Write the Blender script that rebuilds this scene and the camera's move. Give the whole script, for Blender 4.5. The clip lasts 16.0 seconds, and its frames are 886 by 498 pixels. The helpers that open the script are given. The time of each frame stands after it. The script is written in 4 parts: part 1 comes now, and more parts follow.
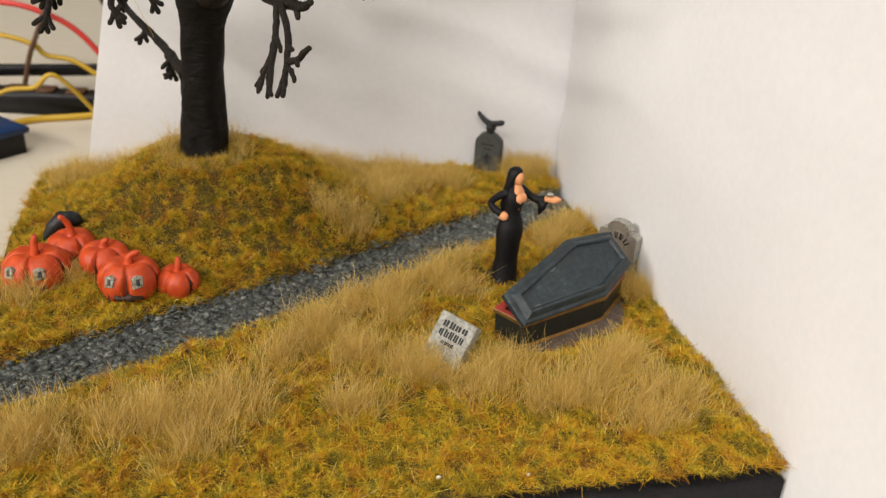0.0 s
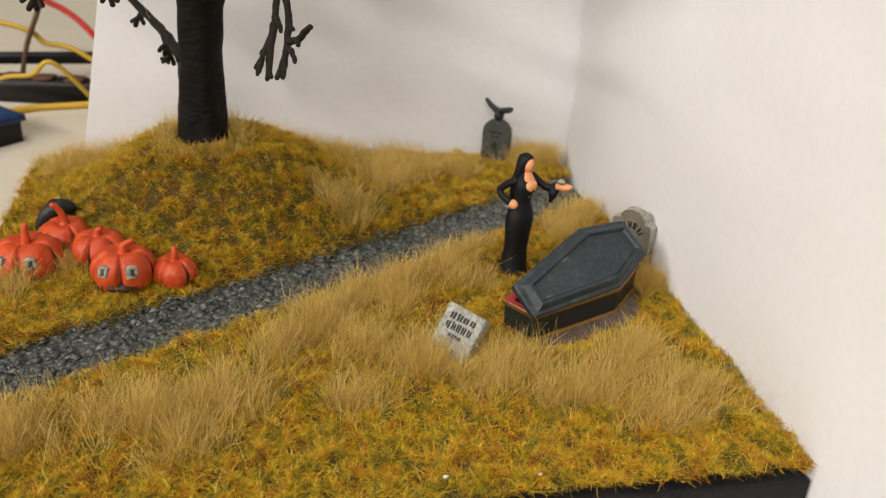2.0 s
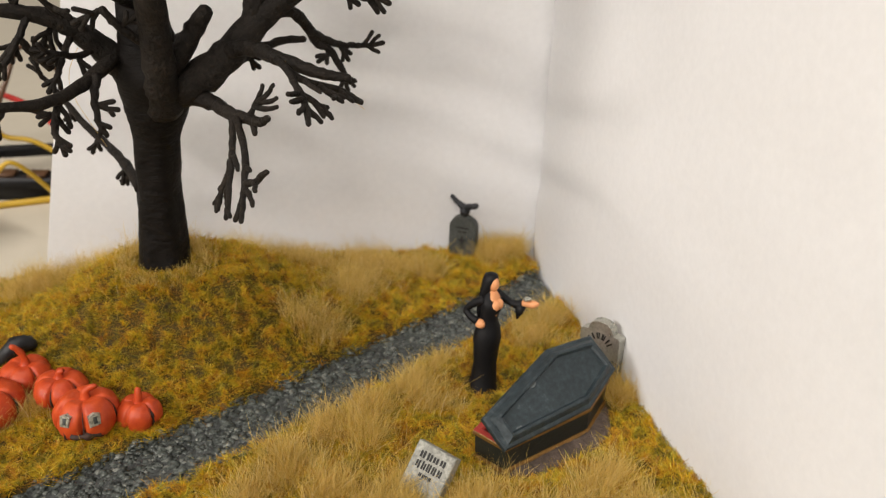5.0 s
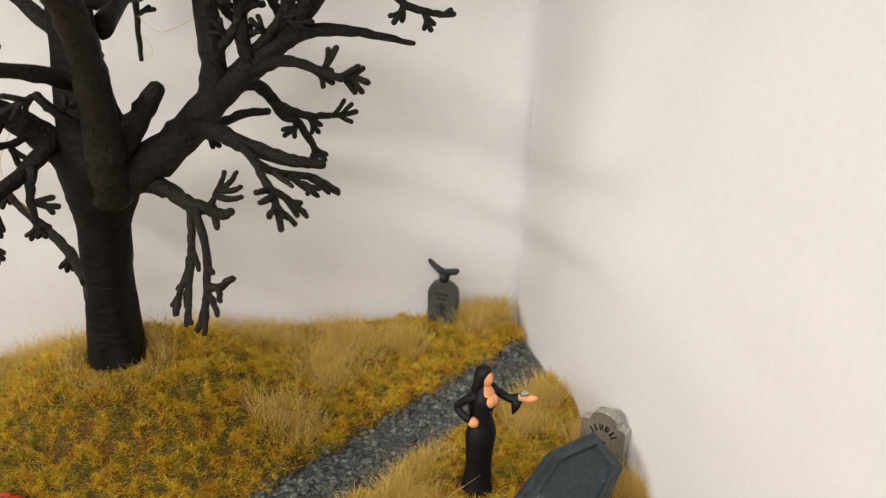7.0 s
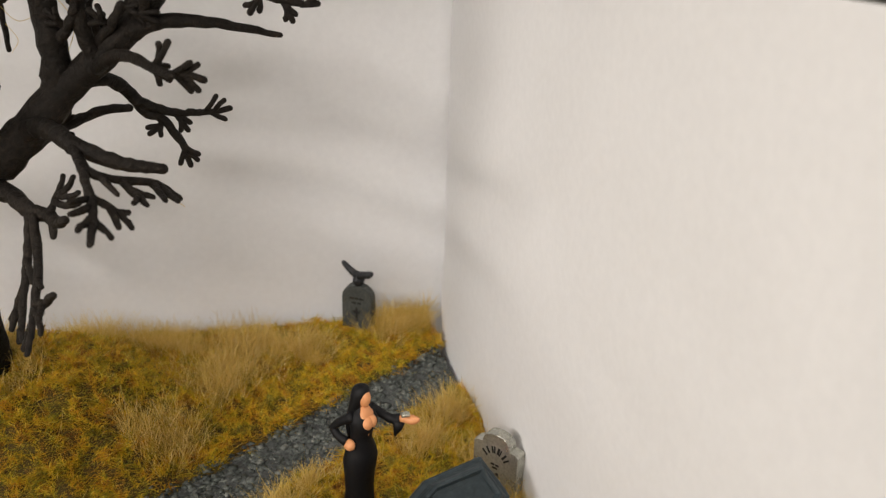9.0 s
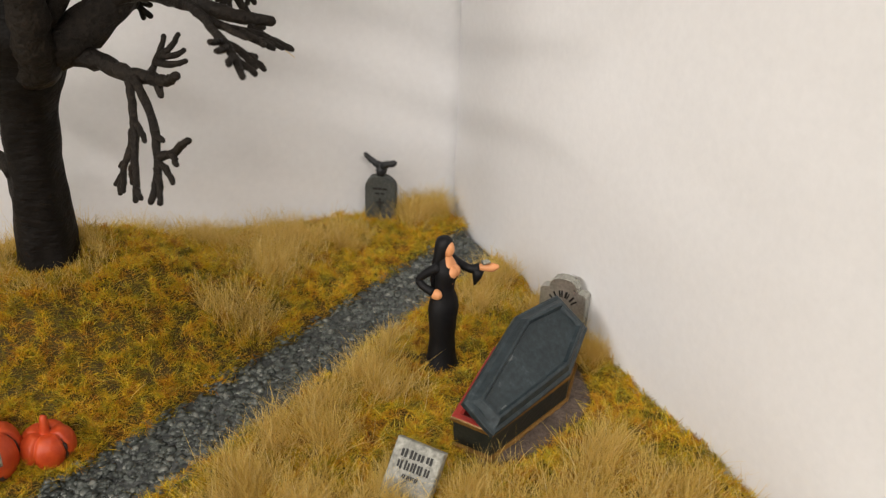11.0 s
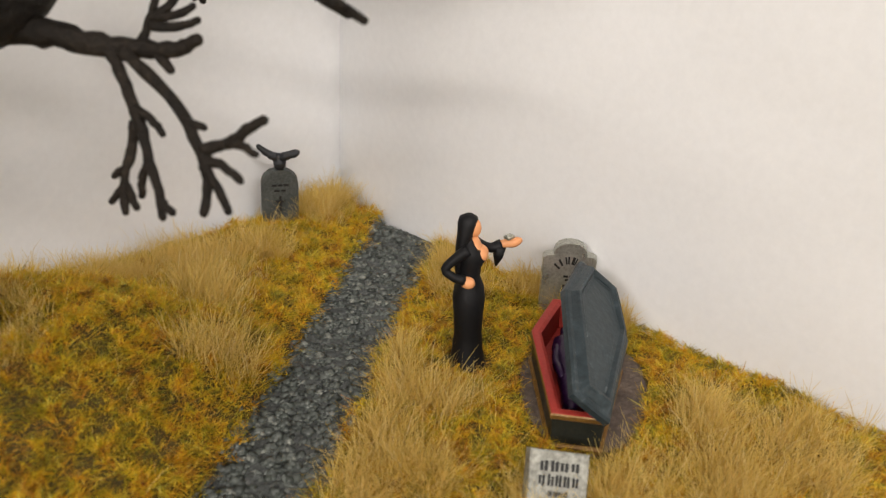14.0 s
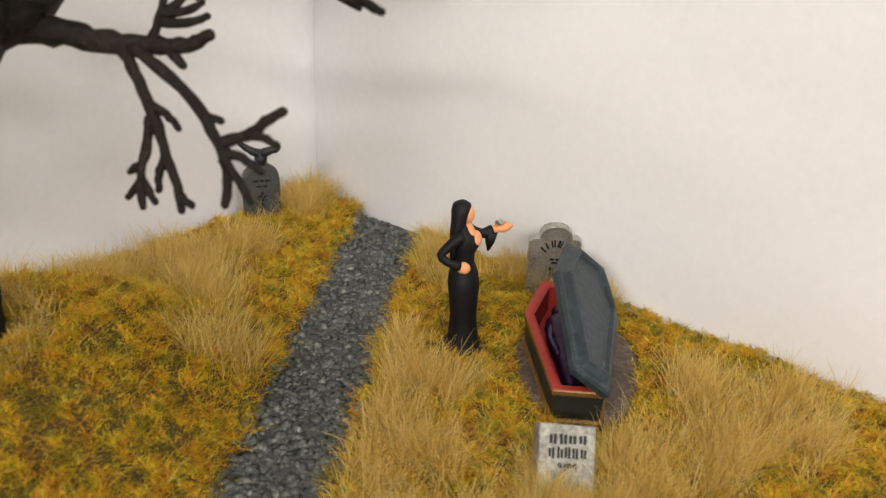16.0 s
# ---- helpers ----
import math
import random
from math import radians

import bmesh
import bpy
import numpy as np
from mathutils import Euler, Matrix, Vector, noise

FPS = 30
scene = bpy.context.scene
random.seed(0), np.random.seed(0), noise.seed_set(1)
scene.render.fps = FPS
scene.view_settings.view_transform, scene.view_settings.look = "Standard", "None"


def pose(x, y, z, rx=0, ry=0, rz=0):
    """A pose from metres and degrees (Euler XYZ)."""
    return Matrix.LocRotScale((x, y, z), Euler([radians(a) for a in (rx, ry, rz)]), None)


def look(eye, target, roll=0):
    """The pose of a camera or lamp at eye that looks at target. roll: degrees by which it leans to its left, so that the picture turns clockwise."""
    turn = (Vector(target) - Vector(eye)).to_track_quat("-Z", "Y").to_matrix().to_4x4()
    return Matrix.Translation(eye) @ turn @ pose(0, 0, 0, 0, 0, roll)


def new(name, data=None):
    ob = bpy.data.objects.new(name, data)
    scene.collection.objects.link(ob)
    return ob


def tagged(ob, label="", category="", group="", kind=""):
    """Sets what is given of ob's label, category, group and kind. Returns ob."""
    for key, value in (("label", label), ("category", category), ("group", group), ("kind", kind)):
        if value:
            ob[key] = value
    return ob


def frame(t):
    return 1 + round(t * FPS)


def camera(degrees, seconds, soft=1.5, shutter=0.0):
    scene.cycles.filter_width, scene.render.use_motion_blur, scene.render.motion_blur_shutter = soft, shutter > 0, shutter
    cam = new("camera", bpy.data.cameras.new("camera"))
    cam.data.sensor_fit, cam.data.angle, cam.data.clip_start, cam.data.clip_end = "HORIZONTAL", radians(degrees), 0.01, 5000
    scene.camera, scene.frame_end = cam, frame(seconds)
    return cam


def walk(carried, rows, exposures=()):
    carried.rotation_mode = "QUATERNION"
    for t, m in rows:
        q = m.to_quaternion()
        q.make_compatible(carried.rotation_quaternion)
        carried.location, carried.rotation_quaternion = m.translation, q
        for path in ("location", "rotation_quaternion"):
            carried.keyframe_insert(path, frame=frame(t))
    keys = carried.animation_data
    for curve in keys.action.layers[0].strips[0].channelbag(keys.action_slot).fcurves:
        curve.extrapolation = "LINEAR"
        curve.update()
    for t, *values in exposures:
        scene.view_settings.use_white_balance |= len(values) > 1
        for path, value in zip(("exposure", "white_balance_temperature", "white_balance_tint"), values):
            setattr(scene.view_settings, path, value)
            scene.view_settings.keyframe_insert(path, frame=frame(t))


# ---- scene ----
cam = camera(52.1, 16.0, soft=1.2)
PATH = [
    (0, (0.37, 1.581, 7.358), (0.352, 3.376, 6.476), 4.1),
    (0.5, (0.37, 1.854, 7.127), (0.338, 3.644, 6.235), 4.4),
    (1, (0.344, 1.978, 7.011), (0.305, 3.766, 6.115), 4.2),
    (1.5, (0.335, 2.019, 7.007), (0.3, 3.807, 6.112), 4.2),
    (2, (0.347, 2.055, 7.019), (0.318, 3.845, 6.127), 4.0),
    (2.5, (0.369, 2.023, 7.085), (0.338, 3.812, 6.192), 3.8),
    (3, (0.414, 2.053, 7.11), (0.386, 3.846, 6.224), 3.7),
    (3.5, (0.363, 2.019, 7.182), (0.338, 3.815, 6.302), 3.6),
    (4, (0.493, 2.228, 7.474), (0.476, 4.03, 6.608), 3.3),
    (4.5, (0.482, 2.468, 7.794), (0.481, 4.276, 6.939), 2.8),
    (5, (0.473, 2.831, 8.418), (0.486, 4.643, 7.572), 2.2),
    (5.2, (0.632, 3.065, 8.548), (0.644, 4.878, 7.703), 1.8),
    (7.3, (-0.118, 4.728, 9.18), (0.009, 6.543, 8.349), 2.2),
    (7.5, (-0.208, 4.743, 9.497), (-0.075, 6.56, 8.673), 2.3),
    (8, (0.309, 4.97, 9.483), (0.43, 6.786, 8.654), 2.6),
    (8.5, (1.963, 5.326, 9.206), (2.038, 7.131, 8.347), 2.4),
    (9, (1.964, 5.638, 8.943), (2.037, 7.435, 8.069), 1.9),
    (9.5, (1.655, 5.575, 8.655), (1.758, 7.362, 7.763), 1.9),
    (10, (1.437, 5.264, 8.414), (1.58, 7.038, 7.5), 1.5),
    (10.2, (0.982, 4.975, 8.2), (1.149, 6.744, 7.281), 1.4),
    (12.3, (-2.714, 4.676, 7.595), (-2.019, 6.316, 6.686), 2.9),
    (12.5, (-2.926, 4.933, 7.641), (-2.194, 6.557, 6.73), 2.9),
    (13, (-3.429, 5.977, 7.361), (-2.581, 7.543, 6.449), 2.9),
    (13.5, (-4.092, 7.269, 6.685), (-3.128, 8.769, 5.781), 2.7),
    (14, (-4.662, 7.713, 6.53), (-3.626, 9.172, 5.636), 3.1),
    (14.5, (-4.823, 7.978, 6.489), (-3.739, 9.408, 5.606), 3.1),
    (15, (-4.844, 8.011, 6.429), (-3.73, 9.417, 5.546), 3.3),
    (15.5, (-5.101, 7.967, 6.315), (-3.978, 9.364, 5.427), 3.3),
    (16, (-5.32, 7.836, 6.522), (-4.19, 9.221, 5.625), 2.7),
]
# The path is kept in a plan of its own; place() turns it into metres with the board's back right corner at the origin.
BOARD_TURN, SHRINK = math.atan2(0.245, 0.97), 0.0095


def place(p):
    x, y = p[0] - 2.2, p[1] - 21.0
    c, s = math.cos(BOARD_TURN), math.sin(BOARD_TURN)
    return Vector((SHRINK * (c * x + s * y), SHRINK * (c * y - s * x), SHRINK * p[2]))


walk(cam, [(t, look(place(eye), place(target), roll)) for t, eye, target, roll in PATH], [(0.0, -0.31), (0.5, -0.37), (1.5, -0.38), (5.0, -0.35), (7.5, -0.38), (9.0, -0.60), (9.5, -0.55), (10.0, -0.56), (12.5, -0.40), (14.0, -0.40), (16.0, -0.34)])
cam.data.dof.use_dof = True
cam.data.dof.focus_distance = 0.116
cam.data.dof.aperture_fstop = 46.0

# ---- light: a dim room with lamps out of view ----
room_light = bpy.data.worlds.new("room")
scene.world = room_light
room_light.use_nodes = True
room_light.node_tree.nodes["Background"].inputs[0].default_value = (1.0, 0.93, 0.85, 1)
room_light.node_tree.nodes["Background"].inputs[1].default_value = 0.035


def unseen_lamp(name, eye, target, size, watts, colour):
    data = bpy.data.lights.new(name, "AREA")
    data.shape, data.size, data.size_y, data.energy, data.color = "RECTANGLE", size[0], size[1], watts, colour
    ob = new(name, data)
    ob.matrix_world = look(eye, target)
    return ob


LAMP_TINT = (1.0, 0.927, 0.862)
unseen_lamp("tube_lamp", (-0.71, -0.33, 0.41), (-0.05, -0.02, 0), (0.56, 0.05), 6.8, LAMP_TINT)
# Front lamp added well below the ceiling to brighten the back leaf.
unseen_lamp("unseen_lamp", (-0.55, -1.30, 0.95), (-0.05, 0, 0), (0.9, 0.12), 18.0, LAMP_TINT)
# Wide overhead panel added as soft fill for the grass.
unseen_lamp("unseen_lamp", (-0.25, -0.15, 1.65), (-0.1, -0.05, 0), (1.2, 0.6), 16.0, LAMP_TINT)


# ---- materials ----
MM = 0.001


def material(name, colour, rough=0.7, metal=0.0, shine=0.4):
    m = bpy.data.materials.new(name)
    m.use_nodes = True
    b = m.node_tree.nodes["Principled BSDF"]
    b.inputs["Base Color"].default_value = (*colour, 1)
    b.inputs["Roughness"].default_value, b.inputs["Metallic"].default_value = rough, metal
    b.inputs["Specular IOR Level"].default_value = shine
    return m


def node(m, kind, **values):
    n = m.node_tree.nodes.new(kind)
    for key, value in values.items():
        n.inputs[key.replace("_", " ")].default_value = value
    return n


def link(m, a, b):
    m.node_tree.links.new(a, b)


def ramp(m, stops):
    n = m.node_tree.nodes.new("ShaderNodeValToRGB")
    while len(n.color_ramp.elements) < len(stops):
        n.color_ramp.elements.new(0.5)
    for e, (at, colour) in zip(n.color_ramp.elements, stops):
        e.position, e.color = at, (*colour, 1)
    return n


def grained(name, dark, light, size, rough=0.7, metal=0.0, bump=0.3, depth=0.2, coarse=None, share=0.4, spots=None, shine=0.4, rings=1.0):
    """A surface with grain of the given size in mm, blotches at a coarser size, and relief."""
    m = material(name, light, rough, metal, shine)
    b = m.node_tree.nodes["Principled BSDF"]
    where = node(m, "ShaderNodeTexCoord")
    fine = node(m, "ShaderNodeTexNoise", Scale=1 / (size * MM), Detail=5.0, Roughness=0.6)
    wide = node(m, "ShaderNodeTexNoise", Scale=1 / ((coarse or size * 8) * MM), Detail=3.0)
    squeeze = node(m, "ShaderNodeMapping", Scale=(1, 1, rings))
    link(m, where.outputs["Object"], squeeze.inputs["Vector"])
    link(m, squeeze.outputs[0], fine.inputs["Vector"])
    link(m, where.outputs["Object"], wide.inputs["Vector"])
    mix = m.node_tree.nodes.new("ShaderNodeMix")
    mix.inputs[0].default_value = share
    link(m, fine.outputs["Fac"], mix.inputs[2])
    link(m, wide.outputs["Fac"], mix.inputs[3])
    mid = tuple((a + c) / 2 for a, c in zip(dark, light))
    tone = ramp(m, [(0.32, dark), (0.5, mid), (0.68, light)] if not spots else [(0.3, dark), (0.48, mid), (0.6, light), (0.72, spots)])
    link(m, mix.outputs[0], tone.inputs[0])
    link(m, tone.outputs[0], b.inputs["Base Color"])
    rough_map = node(m, "ShaderNodeMapRange")
    rough_map.inputs["To Min"].default_value, rough_map.inputs["To Max"].default_value = max(rough - 0.15, 0.05), min(rough + 0.15, 1)
    link(m, wide.outputs["Fac"], rough_map.inputs["Value"])
    link(m, rough_map.outputs[0], b.inputs["Roughness"])
    relief = node(m, "ShaderNodeBump", Strength=bump, Distance=depth * MM)
    link(m, fine.outputs["Fac"], relief.inputs["Height"])
    link(m, relief.outputs[0], b.inputs["Normal"])
    return m


def fibre_material(name, stops, patch_stops, patch_mm, patch_share, rough=0.6, through_light=0.25):
    """Fibres of mixed tints: each its own, and a drift of tint over patches of ground."""
    m = material(name, stops[1][1], rough)
    b = m.node_tree.nodes["Principled BSDF"]
    b.inputs["Specular IOR Level"].default_value = 0.35
    single = ramp(m, stops)
    geo = node(m, "ShaderNodeNewGeometry")
    link(m, geo.outputs["Random Per Island"], single.inputs[0])
    where = node(m, "ShaderNodeTexCoord")
    wide = node(m, "ShaderNodeTexNoise", Scale=1 / (patch_mm * MM), Detail=4.0, Roughness=0.65)
    link(m, where.outputs["Object"], wide.inputs["Vector"])
    patch = ramp(m, patch_stops)
    link(m, wide.outputs["Fac"], patch.inputs[0])
    mix = m.node_tree.nodes.new("ShaderNodeMix")
    mix.data_type = "RGBA"
    mix.inputs[0].default_value = patch_share
    link(m, single.outputs[0], mix.inputs[6])
    link(m, patch.outputs[0], mix.inputs[7])
    link(m, mix.outputs[2], b.inputs["Base Color"])
    thin = node(m, "ShaderNodeBsdfTranslucent")
    link(m, mix.outputs[2], thin.inputs["Color"])
    both = node(m, "ShaderNodeMixShader")
    both.inputs[0].default_value = through_light
    link(m, b.outputs[0], both.inputs[1])
    link(m, thin.outputs[0], both.inputs[2])
    link(m, both.outputs[0], m.node_tree.nodes["Material Output"].inputs[0])
    return m


PAPER = grained("paper", (0.72, 0.725, 0.735), (0.77, 0.775, 0.785), 1.2, 0.85, bump=0.12, depth=0.1, coarse=30)
TABLE = grained("cream_tabletop", (0.66, 0.60, 0.48), (0.72, 0.66, 0.54), 6, 0.45, bump=0.05, coarse=60)
ROOM = grained("room_paint", (0.15, 0.142, 0.12), (0.20, 0.19, 0.16), 40, 0.9, bump=0.1, coarse=400)
RIM = grained("black_board_paint", (0.008, 0.008, 0.009), (0.02, 0.02, 0.021), 0.6, 0.6, bump=0.3, shine=0.15)
SOIL = grained("painted_soil", (0.022, 0.016, 0.004), (0.085, 0.055, 0.009), 0.8, 0.95, bump=0.8, depth=0.4, coarse=7)
PATH_GREY = grained("painted_gravel", (0.012, 0.0135, 0.013), (0.075, 0.081, 0.078), 0.7, 0.6, bump=1.0, depth=0.35, coarse=5, spots=(0.24, 0.24, 0.23))
STONE_GRIT = fibre_material("gravel_stone", [(0.0, (0.00929, 0.0105, 0.0102)), (0.12, (0.0395, 0.0446, 0.0431)), (0.5, (0.072, 0.0799, 0.0748)), (0.9, (0.116, 0.125, 0.116)), (1.0, (0.279, 0.282, 0.249))],
                            [(0.35, (0.02, 0.0232, 0.0201)), (0.65, (0.0998, 0.115, 0.0966))], 1.5, 0.4, rough=0.28, through_light=0.0)
# Darkest fibre tints also stand in for shaded gaps, the palest for glints.
TURF = fibre_material("turf_fibre", [(0.0, (0.0716, 0.0217, 0.00325)), (0.12, (0.287, 0.0847, 0.00487)), (0.26, (0.549, 0.242, 0.00732)), (0.44, (0.716, 0.459, 0.0105)), (0.56, (0.501, 0.399, 0.0105)), (0.68, (0.19, 0.206, 0.013)), (0.81, (0.0238, 0.0387, 0.00979)), (0.90, (0.526, 0.277, 0.00979)), (1.0, (0.941, 0.883, 0.162))],
                      [(0.36, (0.0357, 0.0509, 0.0065)), (0.44, (0.238, 0.217, 0.00812)), (0.50, (0.691, 0.471, 0.00979)), (0.56, (0.572, 0.242, 0.0065)), (0.65, (0.167, 0.0303, 0.00487))], 2.4, 0.5, through_light=0.05)
# The few near-white fibres of the last stop are painted glints.
STRAW = fibre_material("straw_fibre", [(0.0, (0.50, 0.33, 0.07)), (0.5, (0.74, 0.55, 0.16)), (0.93, (0.86, 0.68, 0.26)), (1.0, (0.95, 0.88, 0.6))],
                       [(0.35, (0.54, 0.38, 0.08)), (0.65, (0.74, 0.55, 0.18))], 7, 0.4, rough=0.4, through_light=0.45)
BARK = grained("painted_bark", (0.004, 0.0032, 0.0026), (0.020, 0.0155, 0.0115), 0.7, 0.6, bump=1.0, depth=0.5, coarse=5, shine=0.2, spots=(0.055, 0.041, 0.027))
TRUNK_BARK = grained("ringed_bark", (0.0025, 0.0022, 0.002), (0.009, 0.007, 0.0056), 1.5, 0.6, bump=0.8, depth=0.45, coarse=3, shine=0.14, rings=2.0)
PUMPKIN = grained("orange_paint", (0.38, 0.036, 0.008), (0.58, 0.082, 0.015), 1.2, 0.5, bump=0.5, depth=0.2, coarse=3.5)
PUMPKIN_DARK = grained("dark_wash", (0.02, 0.012, 0.01), (0.06, 0.03, 0.02), 0.5, 0.7)
CHIP = grained("silver_chip", (0.10, 0.10, 0.07), (0.70, 0.69, 0.60), 0.5, 0.3, 0.55, bump=0.4, coarse=1.0)
STONE = grained("grey_stone_paint", (0.085, 0.085, 0.07), (0.42, 0.42, 0.37), 0.5, 0.5, bump=0.6, depth=0.2, coarse=2.5)
METAL_STONE = grained("metallic_stone_paint", (0.24, 0.24, 0.205), (0.55, 0.545, 0.48), 0.4, 0.3, 0.75, bump=0.4, depth=0.15, coarse=2.5)
DARK_STONE = grained("dark_stone_paint", (0.024, 0.028, 0.026), (0.08, 0.086, 0.08), 0.4, 0.6, bump=0.6, depth=0.2, coarse=2.5)
INK = material("black_ink", (0.012, 0.012, 0.011), 0.6)
LID = grained("blue_grey_paint", (0.010, 0.0165, 0.0195), (0.030, 0.043, 0.049), 0.8, 0.42, bump=0.3, depth=0.2, coarse=3, spots=(0.085, 0.10, 0.105), shine=0.35)
WORN = grained("worn_blue_grey", (0.035, 0.046, 0.05), (0.15, 0.17, 0.175), 0.4, 0.6, bump=0.4, coarse=1.5)
COFFIN = grained("black_green_paint", (0.010, 0.012, 0.010), (0.022, 0.024, 0.019), 0.5, 0.4, bump=0.3, coarse=3)
GOLD = grained("bronze_trim", (0.12, 0.06, 0.015), (0.26, 0.14, 0.035), 0.4, 0.4, 0.3, bump=0.3)
LINING = grained("red_lining", (0.24, 0.018, 0.012), (0.36, 0.035, 0.025), 0.6, 0.55, bump=0.3)
DIRT = grained("brown_earth", (0.035, 0.024, 0.018), (0.125, 0.092, 0.072), 0.9, 0.75, bump=1.0, depth=0.6, coarse=3, spots=(0.20, 0.16, 0.135))
GOWN = grained("black_dress_paint", (0.0025, 0.0025, 0.003), (0.006, 0.006, 0.007), 0.5, 0.6, bump=0.2, shine=0.25)
# Dark figure; its purple also stands in for the coffin lamp's coloured glow.
SLEEPER = grained("purple_glow_paint", (0.006, 0.002, 0.010), (0.035, 0.008, 0.055), 0.6, 0.3, 0.3, bump=0.4, shine=0.6)
SKIN = grained("flesh_paint", (0.60, 0.25, 0.10), (0.70, 0.33, 0.145), 0.8, 0.5, bump=0.1)
RAVEN = grained("raven_paint", (0.008, 0.009, 0.010), (0.02, 0.021, 0.024), 0.4, 0.5, bump=0.5)
PCB = grained("blue_circuit_lacquer", (0.010, 0.03, 0.10), (0.02, 0.06, 0.18), 3, 0.35, bump=0.1)
PLASTIC = grained("black_plastic", (0.008, 0.008, 0.009), (0.016, 0.016, 0.018), 2, 0.45, bump=0.1)
YELLOW = material("yellow_insulation", (0.52, 0.33, 0.03), 0.4)
RED = material("red_insulation", (0.60, 0.05, 0.04), 0.4)
BROWN = material("brown_insulation", (0.10, 0.05, 0.025), 0.4)


# ---- building helpers (everything is drawn in millimetres) ----
def thing(name, at, label, category, group="", turn=0.0, tilt=(0.0, 0.0)):
    ob = new(name)
    ob.empty_display_size = 0.002
    ob.matrix_world = pose(at[0] * MM, at[1] * MM, at[2] * MM, tilt[0], tilt[1], turn)
    return tagged(ob, label, category, group)


def part(name, bm, mat, parent=None, label="", smooth=True):
    """Links a bmesh drawn in mm as one mesh object under a thing or a part."""
    for v in bm.verts:
        v.co *= MM
    bmesh.ops.recalc_face_normals(bm, faces=bm.faces)
    data = bpy.data.meshes.new(name)
    bm.to_mesh(data)
    bm.free()
    for m in mat if isinstance(mat, (list, tuple)) else [mat]:
        data.materials.append(m)
    if smooth:
        data.polygons.foreach_set("use_smooth", [True] * len(data.polygons))
    ob = new(name, data)
    if parent:
        ob.parent = parent
    return tagged(ob, label)


def loft(bm, rings, close_start=True, close_end=True, mat=0):
    """Skins a row of rings of equal count."""
    made = [[bm.verts.new(p) for p in ring] for ring in rings]
    n = len(made[0])
    for a, b in zip(made, made[1:]):
        for i in range(n):
            bm.faces.new((a[i], a[(i + 1) % n], b[(i + 1) % n], b[i])).material_index = mat
    if close_start:
        bm.faces.new(made[0][::-1]).material_index = mat
    if close_end:
        bm.faces.new(made[-1]).material_index = mat
    return made


def slab(bm, outline, low, high, bevel=0.0, mat=0):
    """An outline in x, y raised from low to high, with its top edge rounded off."""
    cx, cy = sum(p[0] for p in outline) / len(outline), sum(p[1] for p in outline) / len(outline)
    size = max(math.hypot(p[0] - cx, p[1] - cy) for p in outline)

    def ring(inset, z):
        k = 1 - inset / size
        return [(cx + (x - cx) * k, cy + (y - cy) * k, z) for x, y in outline]

    rows = [ring(0, low), ring(0, high - bevel)]
    if bevel:
        rows += [ring(bevel * 0.35, high - bevel * 0.35), ring(bevel, high)]
    loft(bm, rows, mat=mat)


def box(bm, x0, x1, y0, y1, z0, z1, bevel=0.0):
    slab(bm, [(x0, y0), (x1, y0), (x1, y1), (x0, y1)], z0, z1, bevel)


def tube(bm, points, radii, sides=8, wobble=0.0, rng=None, mat=0):
    """A tapered round bar along a line of points."""
    rings = []
    pts = [Vector(p) for p in points]
    for i, p in enumerate(pts):
        ahead = (pts[min(i + 1, len(pts) - 1)] - pts[max(i - 1, 0)]).normalized()
        side = ahead.cross(Vector((0.31, 0.87, 0.38))).normalized()
        up = ahead.cross(side)
        ring = []
        for k in range(sides):
            a = 2 * math.pi * k / sides
            r = radii[i] * (1 + (rng.uniform(-wobble, wobble) if rng else 0))
            ring.append(p + side * (r * math.cos(a)) + up * (r * math.sin(a)))
        rings.append(ring)
    loft(bm, rings, mat=mat)


def smooth_line(points, steps):
    """A Catmull-Rom line through points."""
    pts = [Vector(p) for p in points]
    pts = [2 * pts[0] - pts[1]] + pts + [2 * pts[-1] - pts[-2]]
    out = []
    for i in range(1, len(pts) - 2):
        a, b, c, d = pts[i - 1 : i + 3]
        for s in range(steps):
            u = s / steps
            out.append(0.5 * (2 * b + (c - a) * u + (2 * a - 5 * b + 4 * c - d) * u * u + (3 * b - a - 3 * c + d) * u ** 3))
    return out + [pts[-2]]


def blob(bm, at, size, rows=10, cols=14, shape=None, mat=0):
    """A ball of the given half sizes; shape(angle, height) scales its girth."""
    rings = []
    for i in range(1, rows):
        a = math.pi * i / rows
        ring = []
        for k in range(cols):
            c = 2 * math.pi * k / cols
            g = math.sin(a) * (shape(c, -math.cos(a)) if shape else 1)
            ring.append((at[0] + size[0] * g * math.cos(c), at[1] + size[1] * g * math.sin(c), at[2] - size[2] * math.cos(a)))
        rings.append(ring)
    loft(bm, rings, mat=mat)


# ---- the lie of the land ----
WAY = [(-107.65, -79.6), (-92.65, -71.6), (-72.65, -60.6), (-51.65, -49.1), (-31.65, -37.1), (-11.65, -25.1), (3.35, -17.1)]


def way_distance(x, y):
    """Distance from the middle of the path, for arrays of places."""
    best = np.full(np.shape(x), 1e9)
    for (ax, ay), (bx, by) in zip(WAY, WAY[1:]):
        dx, dy = bx - ax, by - ay
        u = np.clip(((x - ax) * dx + (y - ay) * dy) / (dx * dx + dy * dy), 0, 1)
        best = np.minimum(best, np.hypot(x - ax - u * dx, y - ay - u * dy))
    return best


